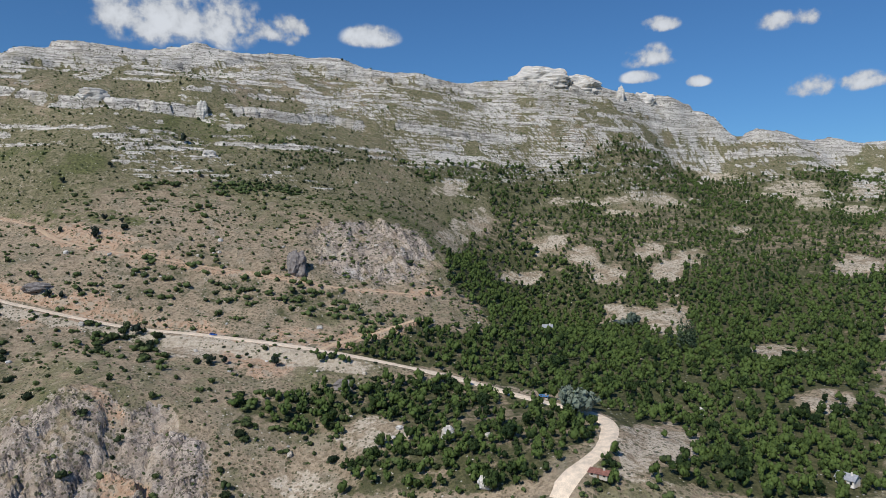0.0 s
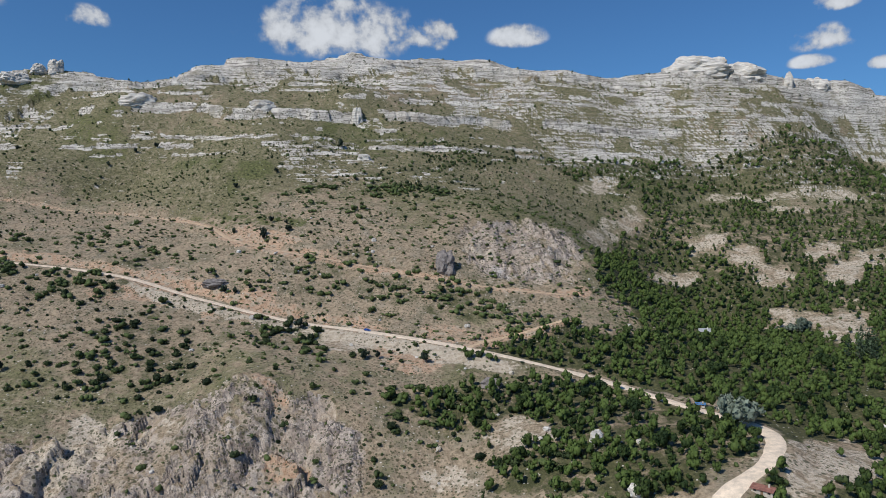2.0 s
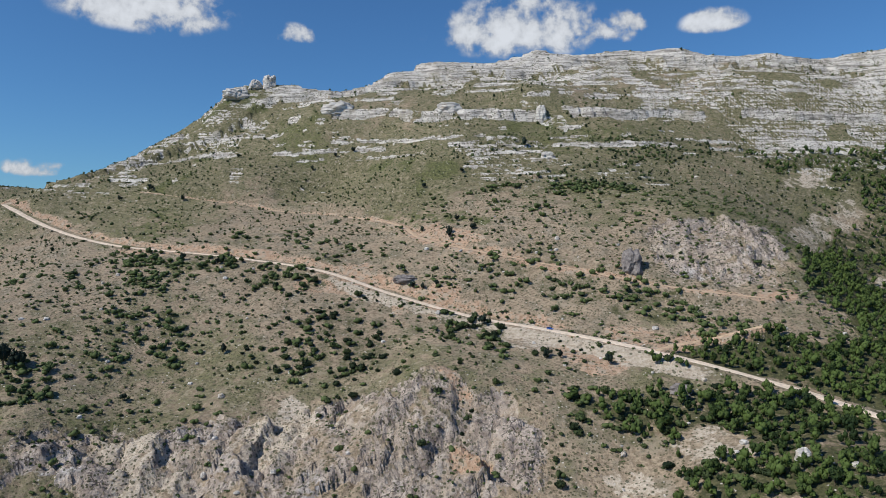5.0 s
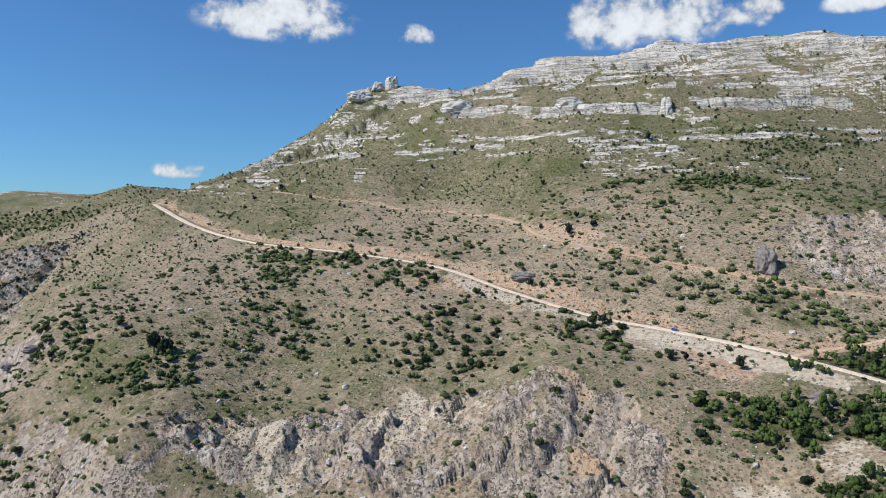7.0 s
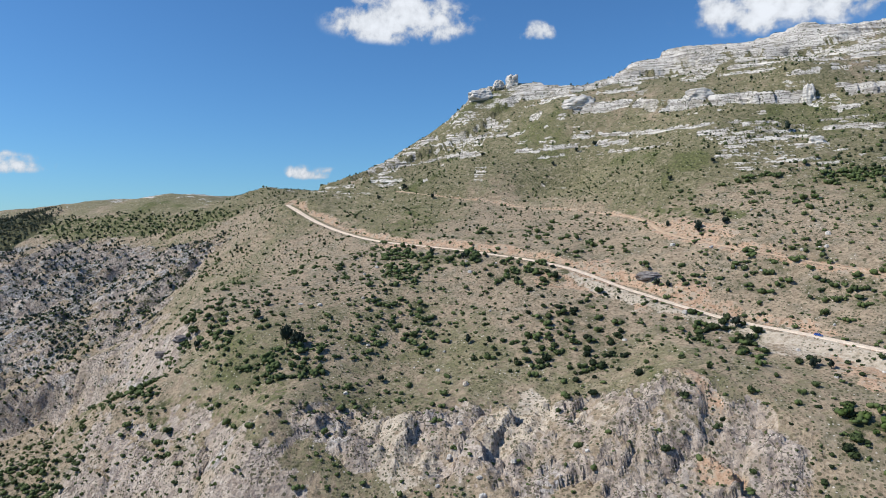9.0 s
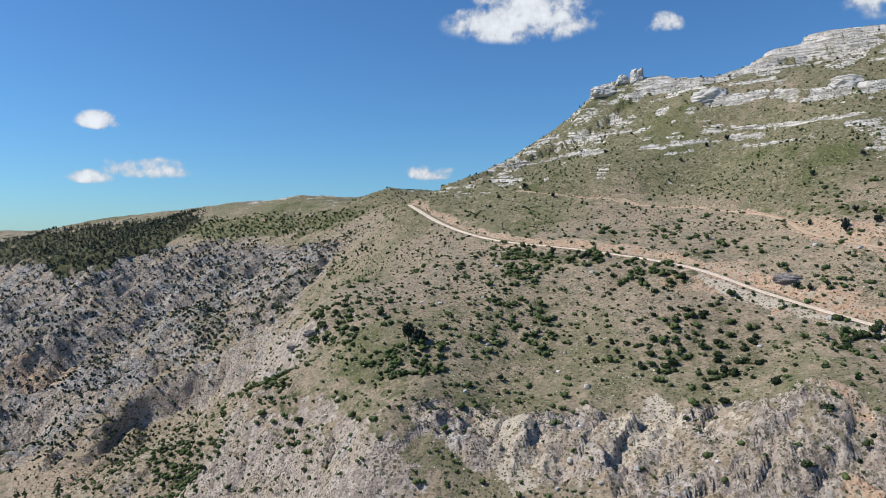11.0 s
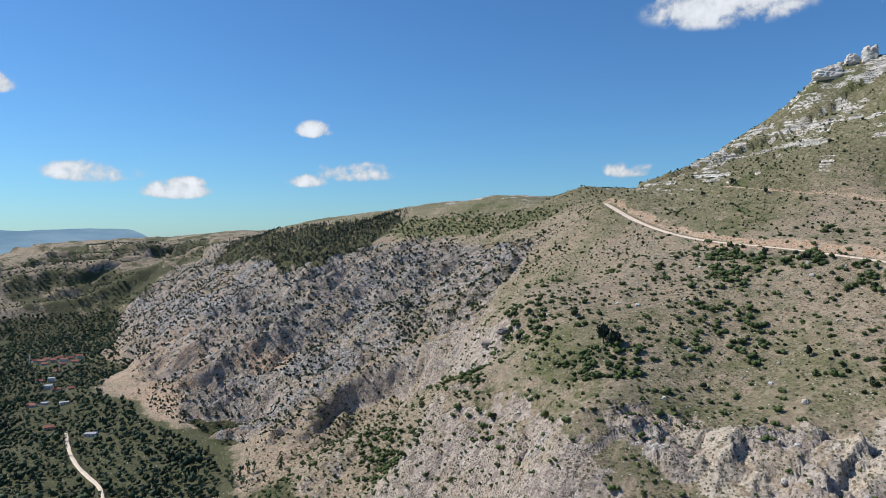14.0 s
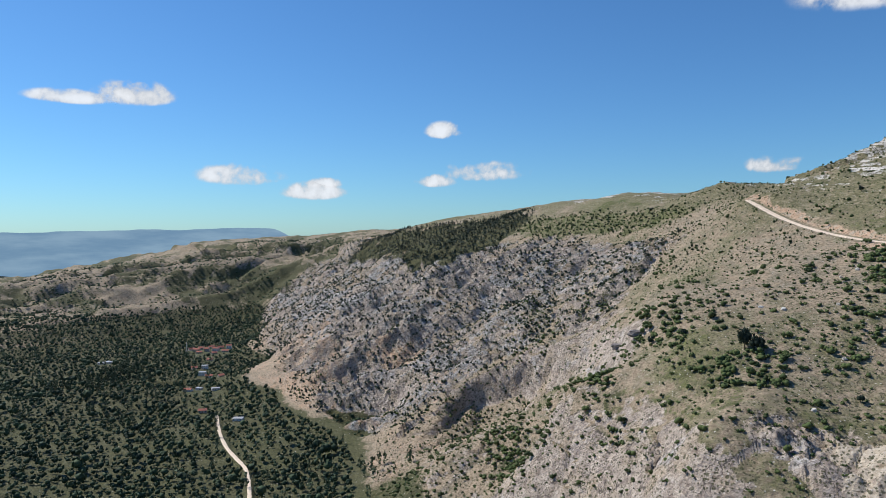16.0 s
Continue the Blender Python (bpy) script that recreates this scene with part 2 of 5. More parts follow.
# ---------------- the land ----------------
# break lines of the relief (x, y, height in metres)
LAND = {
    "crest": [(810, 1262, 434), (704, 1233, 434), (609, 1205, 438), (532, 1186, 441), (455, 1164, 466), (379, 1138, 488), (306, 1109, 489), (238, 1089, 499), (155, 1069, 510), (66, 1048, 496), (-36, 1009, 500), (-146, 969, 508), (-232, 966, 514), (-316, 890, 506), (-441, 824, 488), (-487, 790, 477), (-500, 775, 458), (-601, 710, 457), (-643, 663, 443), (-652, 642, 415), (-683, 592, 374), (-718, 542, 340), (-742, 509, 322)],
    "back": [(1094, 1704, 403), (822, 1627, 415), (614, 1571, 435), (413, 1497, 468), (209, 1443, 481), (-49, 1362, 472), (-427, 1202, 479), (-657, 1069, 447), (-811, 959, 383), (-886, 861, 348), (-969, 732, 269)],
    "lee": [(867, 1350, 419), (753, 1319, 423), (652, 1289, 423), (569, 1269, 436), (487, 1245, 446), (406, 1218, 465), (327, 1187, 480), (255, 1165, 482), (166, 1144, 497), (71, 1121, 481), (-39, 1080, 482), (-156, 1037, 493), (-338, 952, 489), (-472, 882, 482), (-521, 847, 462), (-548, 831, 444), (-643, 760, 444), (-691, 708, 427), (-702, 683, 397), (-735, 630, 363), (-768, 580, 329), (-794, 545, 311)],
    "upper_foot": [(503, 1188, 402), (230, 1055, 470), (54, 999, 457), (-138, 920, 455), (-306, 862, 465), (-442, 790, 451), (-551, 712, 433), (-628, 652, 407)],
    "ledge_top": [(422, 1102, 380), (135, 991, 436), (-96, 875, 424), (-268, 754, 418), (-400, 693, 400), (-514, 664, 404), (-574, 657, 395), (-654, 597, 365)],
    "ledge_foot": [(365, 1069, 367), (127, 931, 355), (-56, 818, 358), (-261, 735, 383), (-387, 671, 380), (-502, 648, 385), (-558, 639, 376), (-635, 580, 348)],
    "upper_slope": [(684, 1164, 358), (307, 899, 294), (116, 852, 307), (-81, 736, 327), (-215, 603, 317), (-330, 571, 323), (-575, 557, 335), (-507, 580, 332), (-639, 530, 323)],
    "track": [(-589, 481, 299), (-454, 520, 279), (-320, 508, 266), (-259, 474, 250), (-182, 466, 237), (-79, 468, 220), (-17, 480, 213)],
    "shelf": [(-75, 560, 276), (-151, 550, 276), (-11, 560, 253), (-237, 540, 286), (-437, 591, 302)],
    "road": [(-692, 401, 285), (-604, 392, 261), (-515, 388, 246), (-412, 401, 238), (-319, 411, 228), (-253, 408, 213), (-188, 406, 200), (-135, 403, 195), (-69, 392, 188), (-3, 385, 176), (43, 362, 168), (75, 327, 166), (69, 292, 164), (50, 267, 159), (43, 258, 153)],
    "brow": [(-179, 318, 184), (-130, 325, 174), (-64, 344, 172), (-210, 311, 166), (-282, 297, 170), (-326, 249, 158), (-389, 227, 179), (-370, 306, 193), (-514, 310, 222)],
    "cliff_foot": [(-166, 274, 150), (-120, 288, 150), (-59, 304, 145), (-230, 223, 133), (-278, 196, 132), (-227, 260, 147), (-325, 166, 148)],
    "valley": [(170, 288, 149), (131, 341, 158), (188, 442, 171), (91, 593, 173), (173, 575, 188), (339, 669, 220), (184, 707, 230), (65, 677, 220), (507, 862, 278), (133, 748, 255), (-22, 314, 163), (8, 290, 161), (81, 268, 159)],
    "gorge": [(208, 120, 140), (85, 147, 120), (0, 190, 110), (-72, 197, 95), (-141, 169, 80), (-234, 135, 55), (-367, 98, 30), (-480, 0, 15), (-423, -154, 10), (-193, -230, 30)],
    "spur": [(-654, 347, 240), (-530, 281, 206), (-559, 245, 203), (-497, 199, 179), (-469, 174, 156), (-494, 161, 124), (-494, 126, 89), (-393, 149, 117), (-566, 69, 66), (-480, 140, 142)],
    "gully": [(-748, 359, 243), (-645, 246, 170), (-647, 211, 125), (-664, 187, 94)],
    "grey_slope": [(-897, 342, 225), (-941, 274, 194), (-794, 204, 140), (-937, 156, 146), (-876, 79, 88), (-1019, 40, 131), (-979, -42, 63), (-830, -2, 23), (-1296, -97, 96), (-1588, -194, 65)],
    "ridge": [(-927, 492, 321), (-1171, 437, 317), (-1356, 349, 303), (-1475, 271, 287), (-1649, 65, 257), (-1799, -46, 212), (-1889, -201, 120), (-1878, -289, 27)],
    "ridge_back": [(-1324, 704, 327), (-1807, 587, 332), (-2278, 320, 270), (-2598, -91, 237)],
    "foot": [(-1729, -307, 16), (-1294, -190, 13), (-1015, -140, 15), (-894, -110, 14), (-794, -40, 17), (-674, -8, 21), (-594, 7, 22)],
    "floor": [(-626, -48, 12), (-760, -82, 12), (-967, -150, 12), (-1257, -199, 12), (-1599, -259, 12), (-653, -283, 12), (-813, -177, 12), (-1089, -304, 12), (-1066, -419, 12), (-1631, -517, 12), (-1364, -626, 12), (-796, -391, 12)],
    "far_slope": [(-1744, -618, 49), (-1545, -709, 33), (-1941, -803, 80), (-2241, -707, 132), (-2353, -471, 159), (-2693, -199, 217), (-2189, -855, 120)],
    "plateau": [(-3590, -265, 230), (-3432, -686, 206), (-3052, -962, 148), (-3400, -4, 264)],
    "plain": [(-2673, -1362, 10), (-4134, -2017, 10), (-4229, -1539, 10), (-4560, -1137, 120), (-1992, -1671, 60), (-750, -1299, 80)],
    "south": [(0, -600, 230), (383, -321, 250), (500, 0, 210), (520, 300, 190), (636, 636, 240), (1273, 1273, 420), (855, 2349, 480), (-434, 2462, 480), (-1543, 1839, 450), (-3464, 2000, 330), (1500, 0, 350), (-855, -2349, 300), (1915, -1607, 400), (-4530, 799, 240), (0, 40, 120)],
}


def lattice(ix, iy, seed):
    h = (ix.astype(np.int64) * 374761393 + iy.astype(np.int64) * 668265263 + seed * 974711) & 0x7FFFFFFF
    h = ((h ^ (h >> 13)) * 1274126177) & 0x7FFFFFFF
    return ((h ^ (h >> 16)) & 0xFFFF) / 65535.0


def grain(x, y, size, seed=0):
    """Value noise from -1 to 1, with cells of that size in metres."""
    u, v = x / size, y / size
    i, j = np.floor(u), np.floor(v)
    a, b = u - i, v - j
    a, b = a * a * a * (a * (a * 6 - 15) + 10), b * b * b * (b * (b * 6 - 15) + 10)
    i, j = i.astype(np.int64), j.astype(np.int64)
    lo = lattice(i, j, seed) * (1 - a) + lattice(i + 1, j, seed) * a
    hi = lattice(i, j + 1, seed) * (1 - a) + lattice(i + 1, j + 1, seed) * a
    return 2 * (lo * (1 - b) + hi * b) - 1


def fbm(x, y, size, octaves=4, seed=0, keep=0.5):
    s, w, total = 0.0, 1.0, 0.0
    for k in range(octaves):
        c, d = math.cos(0.6 * k + seed), math.sin(0.6 * k + seed)
        s = s + w * grain(c * x - d * y, d * x + c * y, size / 2 ** k, seed * 31 + k)
        total += w
        w *= keep
    return s / total


def smooth(v, a, b):
    t = np.clip((v - a) / (b - a), 0, 1)
    return t * t * (3 - 2 * t)


def facets(x, y, size, seed, tilt=0.8):
    """Broken rock: patches of a random height and tilt, with sharp steps between them; about -1 to 1."""
    u, v = x / size, y / size
    i, j = np.floor(u).astype(np.int64), np.floor(v).astype(np.int64)
    best, out = np.full(u.shape, 9.0), np.zeros(u.shape)
    for di in (-1, 0, 1):
        for dj in (-1, 0, 1):
            a, b = i + di, j + dj
            h1 = lattice(a, b, seed)
            h2 = (h1 * 7919.0) % 1.0
            h3, h4 = (h1 * 4513.0) % 1.0, (h1 * 2311.0) % 1.0
            du, dv = u - a - 0.1 - 0.8 * h1, v - b - 0.1 - 0.8 * h2
            d = du * du + dv * dv
            near = d < best
            best = np.where(near, d, best)
            out = np.where(near, 2 * h3 - 1 + tilt * ((2 * h4 - 1) * du + (2 * ((h4 * 131.0) % 1.0) - 1) * dv) * 1.6, out)
    return out


RIBS = [   # rock ribs with a steep eastern face: depth, reach, line
    (30, 1.0, [(-690, 228), (-724, 209), (-745, 185), (-768, 159), (-788, 125), (-790, 100), (-768, 78), (-744, 54)]),
    (11, 0.4, [(-472, 209), (-489, 199), (-550, 202), (-691, 229), (-701, 211), (-717, 200)]),
]
AREAS = {   # outlines in plan
    "wood_low": [(-68, 396), (-30, 427), (33, 462), (27, 498), (2, 508), (3, 562), (26, 699), (47, 751), (119, 823), (218, 838), (343, 895), (359, 864), (502, 781), (178, 276), (57, 259), (68, 290), (77, 332), (64, 376), (24, 380), (-1, 393), (-39, 386)],
    "wood_high": [(-61, 798), (54, 870), (166, 937), (367, 1075), (518, 1058), (738, 1149), (527, 819), (359, 864), (345, 902), (224, 861), (174, 826), (120, 831), (83, 739), (53, 744), (50, 800), (-15, 770)],
    "wood_east": [(368, 885), (534, 831), (467, 727), (293, 704), (304, 794)],
    "orchard": [(-106, 336), (-66, 358), (-1, 380), (59, 368), (69, 311), (50, 280), (42, 260), (-44, 291), (-37, 313), (-61, 327)],
    "crag_near": [(-401, 145), (-331, 158), (-319, 189), (-314, 233), (-278, 253), (-257, 271), (-238, 281), (-213, 309), (-134, 323), (-110, 318), (-96, 288)],
    "knob": [(-99, 537), (-66, 562), (-30, 579), (-4, 530), (-8, 504), (-73, 481), (-90, 489)],
    "scree": [(-775, 376), (-1046, 318), (-1180, 240), (-1321, 130), (-1560, 50), (-1800, 30), (-1960, -140), (-1910, -279), (-1727, -280), (-1106, -136), (-931, -70), (-782, -9), (-790, 40), (-800, 110), (-760, 185), (-695, 240), (-725, 305)],
    "pines": [(-1795, 50), (-1641, 99), (-1538, 176), (-1443, 270), (-1400, 330), (-1330, 300), (-1235, 290), (-1206, 265), (-1198, 206), (-1146, 158), (-1165, 112), (-1362, 72), (-1572, 23), (-1699, -48)],
    "plateau_green": [(-1275, 241), (-1230, 317), (-1106, 381), (-998, 422), (-870, 446), (-888, 400), (-1003, 336), (-1132, 262)],
    "grey_low": [(-1902, -263), (-1356, -35), (-972, 86), (-792, 136), (-756, 79), (-758, -2), (-856, -65), (-1031, -135), (-1107, -83)],
    "spur_low": [(-604, -7), (-674, 37), (-715, 87), (-731, 138), (-719, 185), (-447, 154), (-379, 161), (-319, 164), (-300, 182), (-283, 190)],
}
PATCHES = {   # x, y, half lengths, turn in degrees
    # thickets near (-704, 100) and (-744, 148) are added to darken a shaded gully
    "thicket": [(-704, 100, 84, 24, 178), (-744, 148, 45, 20, -160), (-742, 183, 36, 12, -153), (-521, 111, 64, 14, -176), (-489, 163, 80, 11, 174), (-404, 150, 16, 5, -165), (-343, 294, 22, 18, 159), (-370, 221, 24, 17, -173), (-360, 271, 11, 9, 51), (-263, 322, 22, 16, -163), (-257, 351, 36, 24, 132), (-239, 360, 19, 14, 137), (-431, 357, 41, 25, 157), (-398, 387, 29, 18, 147), (-165, 384, 18, 17, 46), (-184, 437, 24, 8, -163), (-116, 455, 40, 16, -161), (-185, 420, 9, 4, -166), (-175, 465, 35, 18, -166), (-111, 458, 26, 17, -163)],
    "thicket_more": [(-81, 443, 30, 19, -160), (-178, 391, 32, 26, 133), (-227, 403, 13, 12, 134), (-76, 335, 36, 19, -174), (-33, 305, 19, 9, 151), (-115, 728, 96, 19, 54), (-161, 588, 34, 17, -148), (-185, 418, 8, 4, -173), (-130, 421, 7, 6, 160), (-30, 439, 23, 12, -161), (-481, 211, 45, 12, 173), (-374, 212, 29, 17, -144), (-319, 390, 18, 8, -159), (-363, 302, 27, 22, -165), (-336, 392, 35, 22, -168), (-245, 338, 28, 22, 166), (-582, 419, 21, 11, -173), (-434, 446, 18, 7, 141), (-810, 201, 78, 22, -173)],
    "thicket_high": [(-25, 682, 42, 14, 20), (-62, 640, 26, 11, 25), (15, 735, 28, 10, 30), (-103, 765, 60, 12, 45), (-160, 722, 34, 9, 40), (-196, 602, 34, 9, 35), (-165, 640, 36, 9, 30), (-228, 563, 26, 8, 35), (-112, 642, 30, 8, 20), (74, 857, 40, 14, 30), (-316, 445, 30, 6, 75), (-63, 444, 24, 10, 165), (-78, 458, 22, 10, 165), (-684, 341, 26, 14, 150), (-703, 314, 30, 14, 150), (-747, 298, 30, 12, 150), (-756, 268, 24, 10, 150), (-763, 248, 20, 9, 150), (-476, 199, 12, 9, 60), (-481, 192, 12, 8, 60)],
    "bare": [(148, 850, 38, 10, -154), (219, 842, 24, 8, -162), (423, 1071, 32, 12, -177), (367, 842, 22, 13, -149), (60, 659, 23, 8, 53), (-32, 322, 19, 11, 154), (161, 591, 30, 23, 117), (81, 671, 25, 10, -156), (95, 306, 40, 17, 57), (229, 471, 29, 17, -141), (117, 734, 24, 19, 56), (144, 711, 24, 17, 60), (164, 679, 24, 18, 63), (223, 682, 32, 17, 64), (258, 721, 30, 16, 59), (7, 785, 32, 14, 59), (40, 743, 34, 12, 79), (9, 665, 55, 12, 76), (221, 733, 26, 16, 55), (412, 683, 47, 23, 53)],
    "bare_more": [(206, 373, 22, 14, -158), (554, 912, 32, 26, -157), (265, 891, 81, 16, -155), (188, 565, 56, 18, 72), (-61, 302, 16, 8, 166), (517, 1010, 61, 33, -176), (514, 955, 38, 26, -140), (615, 999, 70, 23, 53)],
    "red": [(-151, 408, 28, 12, -173), (-83, 412, 20, 14, -169), (-91, 374, 22, 12, -174), (-110, 383, 20, 14, 114), (-453, 393, 50, 19, -164), (-292, 405, 36, 23, -155), (-217, 408, 30, 16, -157), (-35, 428, 20, 8, -172), (-8, 490, 17, 7, -142), (-199, 467, 20, 10, -167), (-252, 482, 36, 17, 175), (-849, -30, 44, 23, -152), (-136, 283, 11, 8, -168), (-97, 376, 12, 5, 150), (-158, 317, 10, 5, 160), (-937, 43, 56, 20, -142), (-1016, -110, 71, 21, -152)],
    "pale": [(-143, 394, 19, 18, -148), (-141, 394, 17, 13, 167), (-80, 380, 10, 9, 133), (-84, 508, 11, 13, 89), (-200, 292, 12, 9, 30), (-237, 284, 16, 9, 150), (-271, 220, 26, 17, 171), (-236, 266, 21, 19, -145), (115, 732, 17, 14, 46), (144, 713, 15, 11, 53), (9, 788, 20, 9, 64), (91, 298, 28, 11, -141), (-60, 302, 15, 8, 162), (237, 692, 30, 16, 62)],
    "lush": [(-353, 192, 23, 9, 170), (-511, 434, 41, 23, 153), (-320, 162, 12, 4, -163), (-403, 373, 34, 13, -158), (-204, 710, 80, 25, -141), (-240, 688, 67, 45, -151), (-502, 624, 52, 30, 151), (9, 305, 11, 7, 155), (-393, 165, 52, 13, -166), (-267, 508, 60, 14, 177), (-675, -295, 45, 18, 95)],
    "hedge": [(11, 379, 18, 13, 63), (67, 342, 37, 9, 78), (-58, 386, 13, 8, -166)],
}


def within(name, x, y, soft=6.0, rough=8.0):
    """1 inside an outline of the plan, 0 outside, with an uneven soft edge."""
    out = np.zeros(x.shape)
    p = np.array(AREAS[name], float)
    lo, hi = p.min(0) - 40, p.max(0) + 40
    near = (x > lo[0]) & (x < hi[0]) & (y > lo[1]) & (y < hi[1])
    if not near.any():
        return out
    px, py = x[near], y[near]
    ins, best = np.zeros(px.shape, bool), np.full(px.shape, 1e9)
    for (ax, ay), (bx, by) in zip(p, np.roll(p, -1, 0)):
        t = np.clip(((px - ax) * (bx - ax) + (py - ay) * (by - ay)) / max((bx - ax) ** 2 + (by - ay) ** 2, 1e-6), 0, 1)
        best = np.minimum(best, np.hypot(px - ax - t * (bx - ax), py - ay - t * (by - ay)))
        if ay != by:
            ins ^= ((ay > py) != (by > py)) & (px < (bx - ax) * (py - ay) / (by - ay) + ax)
    d = np.where(ins, best, -best) + rough * fbm(px, py, 28, 3, 17)
    out[near] = smooth(d, -soft, soft)
    return out


def patches(name, x, y, rough=0.35):
    """1 in the patches of that name, fading to 0 over their uneven rims."""
    out = np.zeros(x.shape)
    for cx, cy, a, b, turn in PATCHES[name] + PATCHES.get(name + "_more", []) + PATCHES.get(name + "_high", []):
        r = 1.6 * max(a, b)
        near = (np.abs(x - cx) < r) & (np.abs(y - cy) < r)
        if not near.any():
            continue
        c, s = math.cos(radians(turn)), math.sin(radians(turn))
        u, v = x[near] - cx, y[near] - cy
        d = np.sqrt(((u * c + v * s) / a) ** 2 + ((v * c - u * s) / b) ** 2) + rough * fbm(x[near], y[near], 12, 3, 19)
        out[near] = np.maximum(out[near], smooth(d, 1.15, 0.75))
    return out


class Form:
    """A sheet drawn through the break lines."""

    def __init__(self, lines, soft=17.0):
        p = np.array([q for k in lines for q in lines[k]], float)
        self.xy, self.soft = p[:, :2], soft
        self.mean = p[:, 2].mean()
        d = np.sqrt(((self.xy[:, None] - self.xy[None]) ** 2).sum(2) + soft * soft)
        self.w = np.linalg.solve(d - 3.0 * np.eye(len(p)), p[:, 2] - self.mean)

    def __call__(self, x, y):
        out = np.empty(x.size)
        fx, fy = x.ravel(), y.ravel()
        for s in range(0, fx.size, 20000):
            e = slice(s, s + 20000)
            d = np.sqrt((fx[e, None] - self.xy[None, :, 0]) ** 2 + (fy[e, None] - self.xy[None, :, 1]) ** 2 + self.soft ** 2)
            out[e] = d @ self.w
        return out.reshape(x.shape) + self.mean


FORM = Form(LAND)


def spline(points, step=4.0):
    """A smooth line through points, evenly stepped."""
    p = np.array(points, float)
    q = np.vstack([2 * p[0] - p[1], p, 2 * p[-1] - p[-2]])
    out = []
    for i in range(1, len(q) - 2):
        n = max(2, int(np.linalg.norm(q[i + 1] - q[i]) / step))
        t = (np.arange(n) / n)[:, None]
        out.append(0.5 * (2 * q[i] + (q[i + 1] - q[i - 1]) * t + (2 * q[i - 1] - 5 * q[i] + 4 * q[i + 1] - q[i + 2]) * t ** 2
                          + (3 * q[i] - q[i - 1] - 3 * q[i + 1] + q[i + 2]) * t ** 3))
    return np.vstack(out + [p[-1:]])


def along(line, x, y, reach):
    """Distance of x, y to a line, and the line's height there; far points keep a large distance."""
    dist, high = np.full(x.shape, 1e9), np.zeros(x.shape)
    near = (x > line[:, 0].min() - reach) & (x < line[:, 0].max() + reach) & (y > line[:, 1].min() - reach) & (y < line[:, 1].max() + reach)
    px, py = x[near], y[near]
    bd, bh = np.full(px.shape, 1e9), np.zeros(px.shape)
    for a, b in zip(line[:-1], line[1:]):
        ab = b[:2] - a[:2]
        sel = np.abs(px - a[0]) + np.abs(py - a[1]) < 2 * reach
        if not sel.any():
            continue
        qx, qy = px[sel], py[sel]
        t = np.clip(((qx - a[0]) * ab[0] + (qy - a[1]) * ab[1]) / max(ab @ ab, 1e-6), 0, 1)
        d = np.hypot(qx - a[0] - t * ab[0], qy - a[1] - t * ab[1])
        z = a[2] + t * (b[2] - a[2])
        od, oh = bd[sel], bh[sel]
        better = d < od
        od[better], oh[better] = d[better], z[better]
        bd[sel], bh[sel] = od, oh
    dist[near], high[near] = bd, bh
    return dist, high


LOOP_LINE = [(-72, 392, 188), (-62, 410, 190), (-48, 422, 192), (-30, 431, 197), (-15, 440, 201)]
VALE_LINE = [(-920, -198, 14), (-848, -180, 14), (-783, -159, 14), (-738, -139, 14), (-705, -124, 14), (-664, -114, 14), (-615, -105, 14)]
CREST = spline(LAND["crest"], 12)
ROAD = spline(LAND["road"])
TRACK = spline(LAND["track"])
LOOP = spline(LOOP_LINE)
VALE = spline(VALE_LINE)
WAYS = [(ROAD, 3.4, 12.0), (TRACK, 2.2, 9.0), (LOOP, 2.0, 6.0), (VALE, 2.2, 4.0)]     # line, half width, embankment


def ribs(x, y):
    """Rock ribs: a long back on one side, a broken wall on the other."""
    out = np.zeros(x.shape)
    for deep, reach, line in RIBS:
        p = np.array(line, float)
        near = (x > p[:, 0].min() - 90) & (x < p[:, 0].max() + 90) & (y > p[:, 1].min() - 90) & (y < p[:, 1].max() + 90)
        if not near.any():
            continue
        px, py = x[near] + 26 * reach * fbm(x[near], y[near], 40, 4, 33), y[near] + 26 * reach * fbm(x[near], y[near], 36, 4, 34)
        best, side = np.full(px.shape, 1e9), np.zeros(px.shape)
        for a, b in zip(p[:-1], p[1:]):
            ab = b - a
            t = np.clip(((px - a[0]) * ab[0] + (py - a[1]) * ab[1]) / (ab @ ab), 0, 1)
            d = np.hypot(px - a[0] - t * ab[0], py - a[1] - t * ab[1])
            better = d < best
            best[better] = d[better]
            side[better] = (ab[0] * (py - a[1]) - ab[1] * (px - a[0]))[better]
        w = np.where(side > 0, -deep * smooth(best, 2 * reach, 20 * reach) * smooth(best, 130 * reach, 50 * reach) * smooth(py, 25, 110) * smooth(py, 225, 165), 5 * reach * smooth(best, 60, 0))
        out[near] += w * (0.7 + 0.3 * smooth(fbm(px, py, 60, 2, 35), -0.1, 0.3))
    return out


# hard limestone beds: height, thickness
BEDS = [(336, 4), (347, 5), (358, 4), (372, 5), (393, 12), (420, 5), (431, 4), (442, 6), (455, 5), (466, 4), (480, 11)]


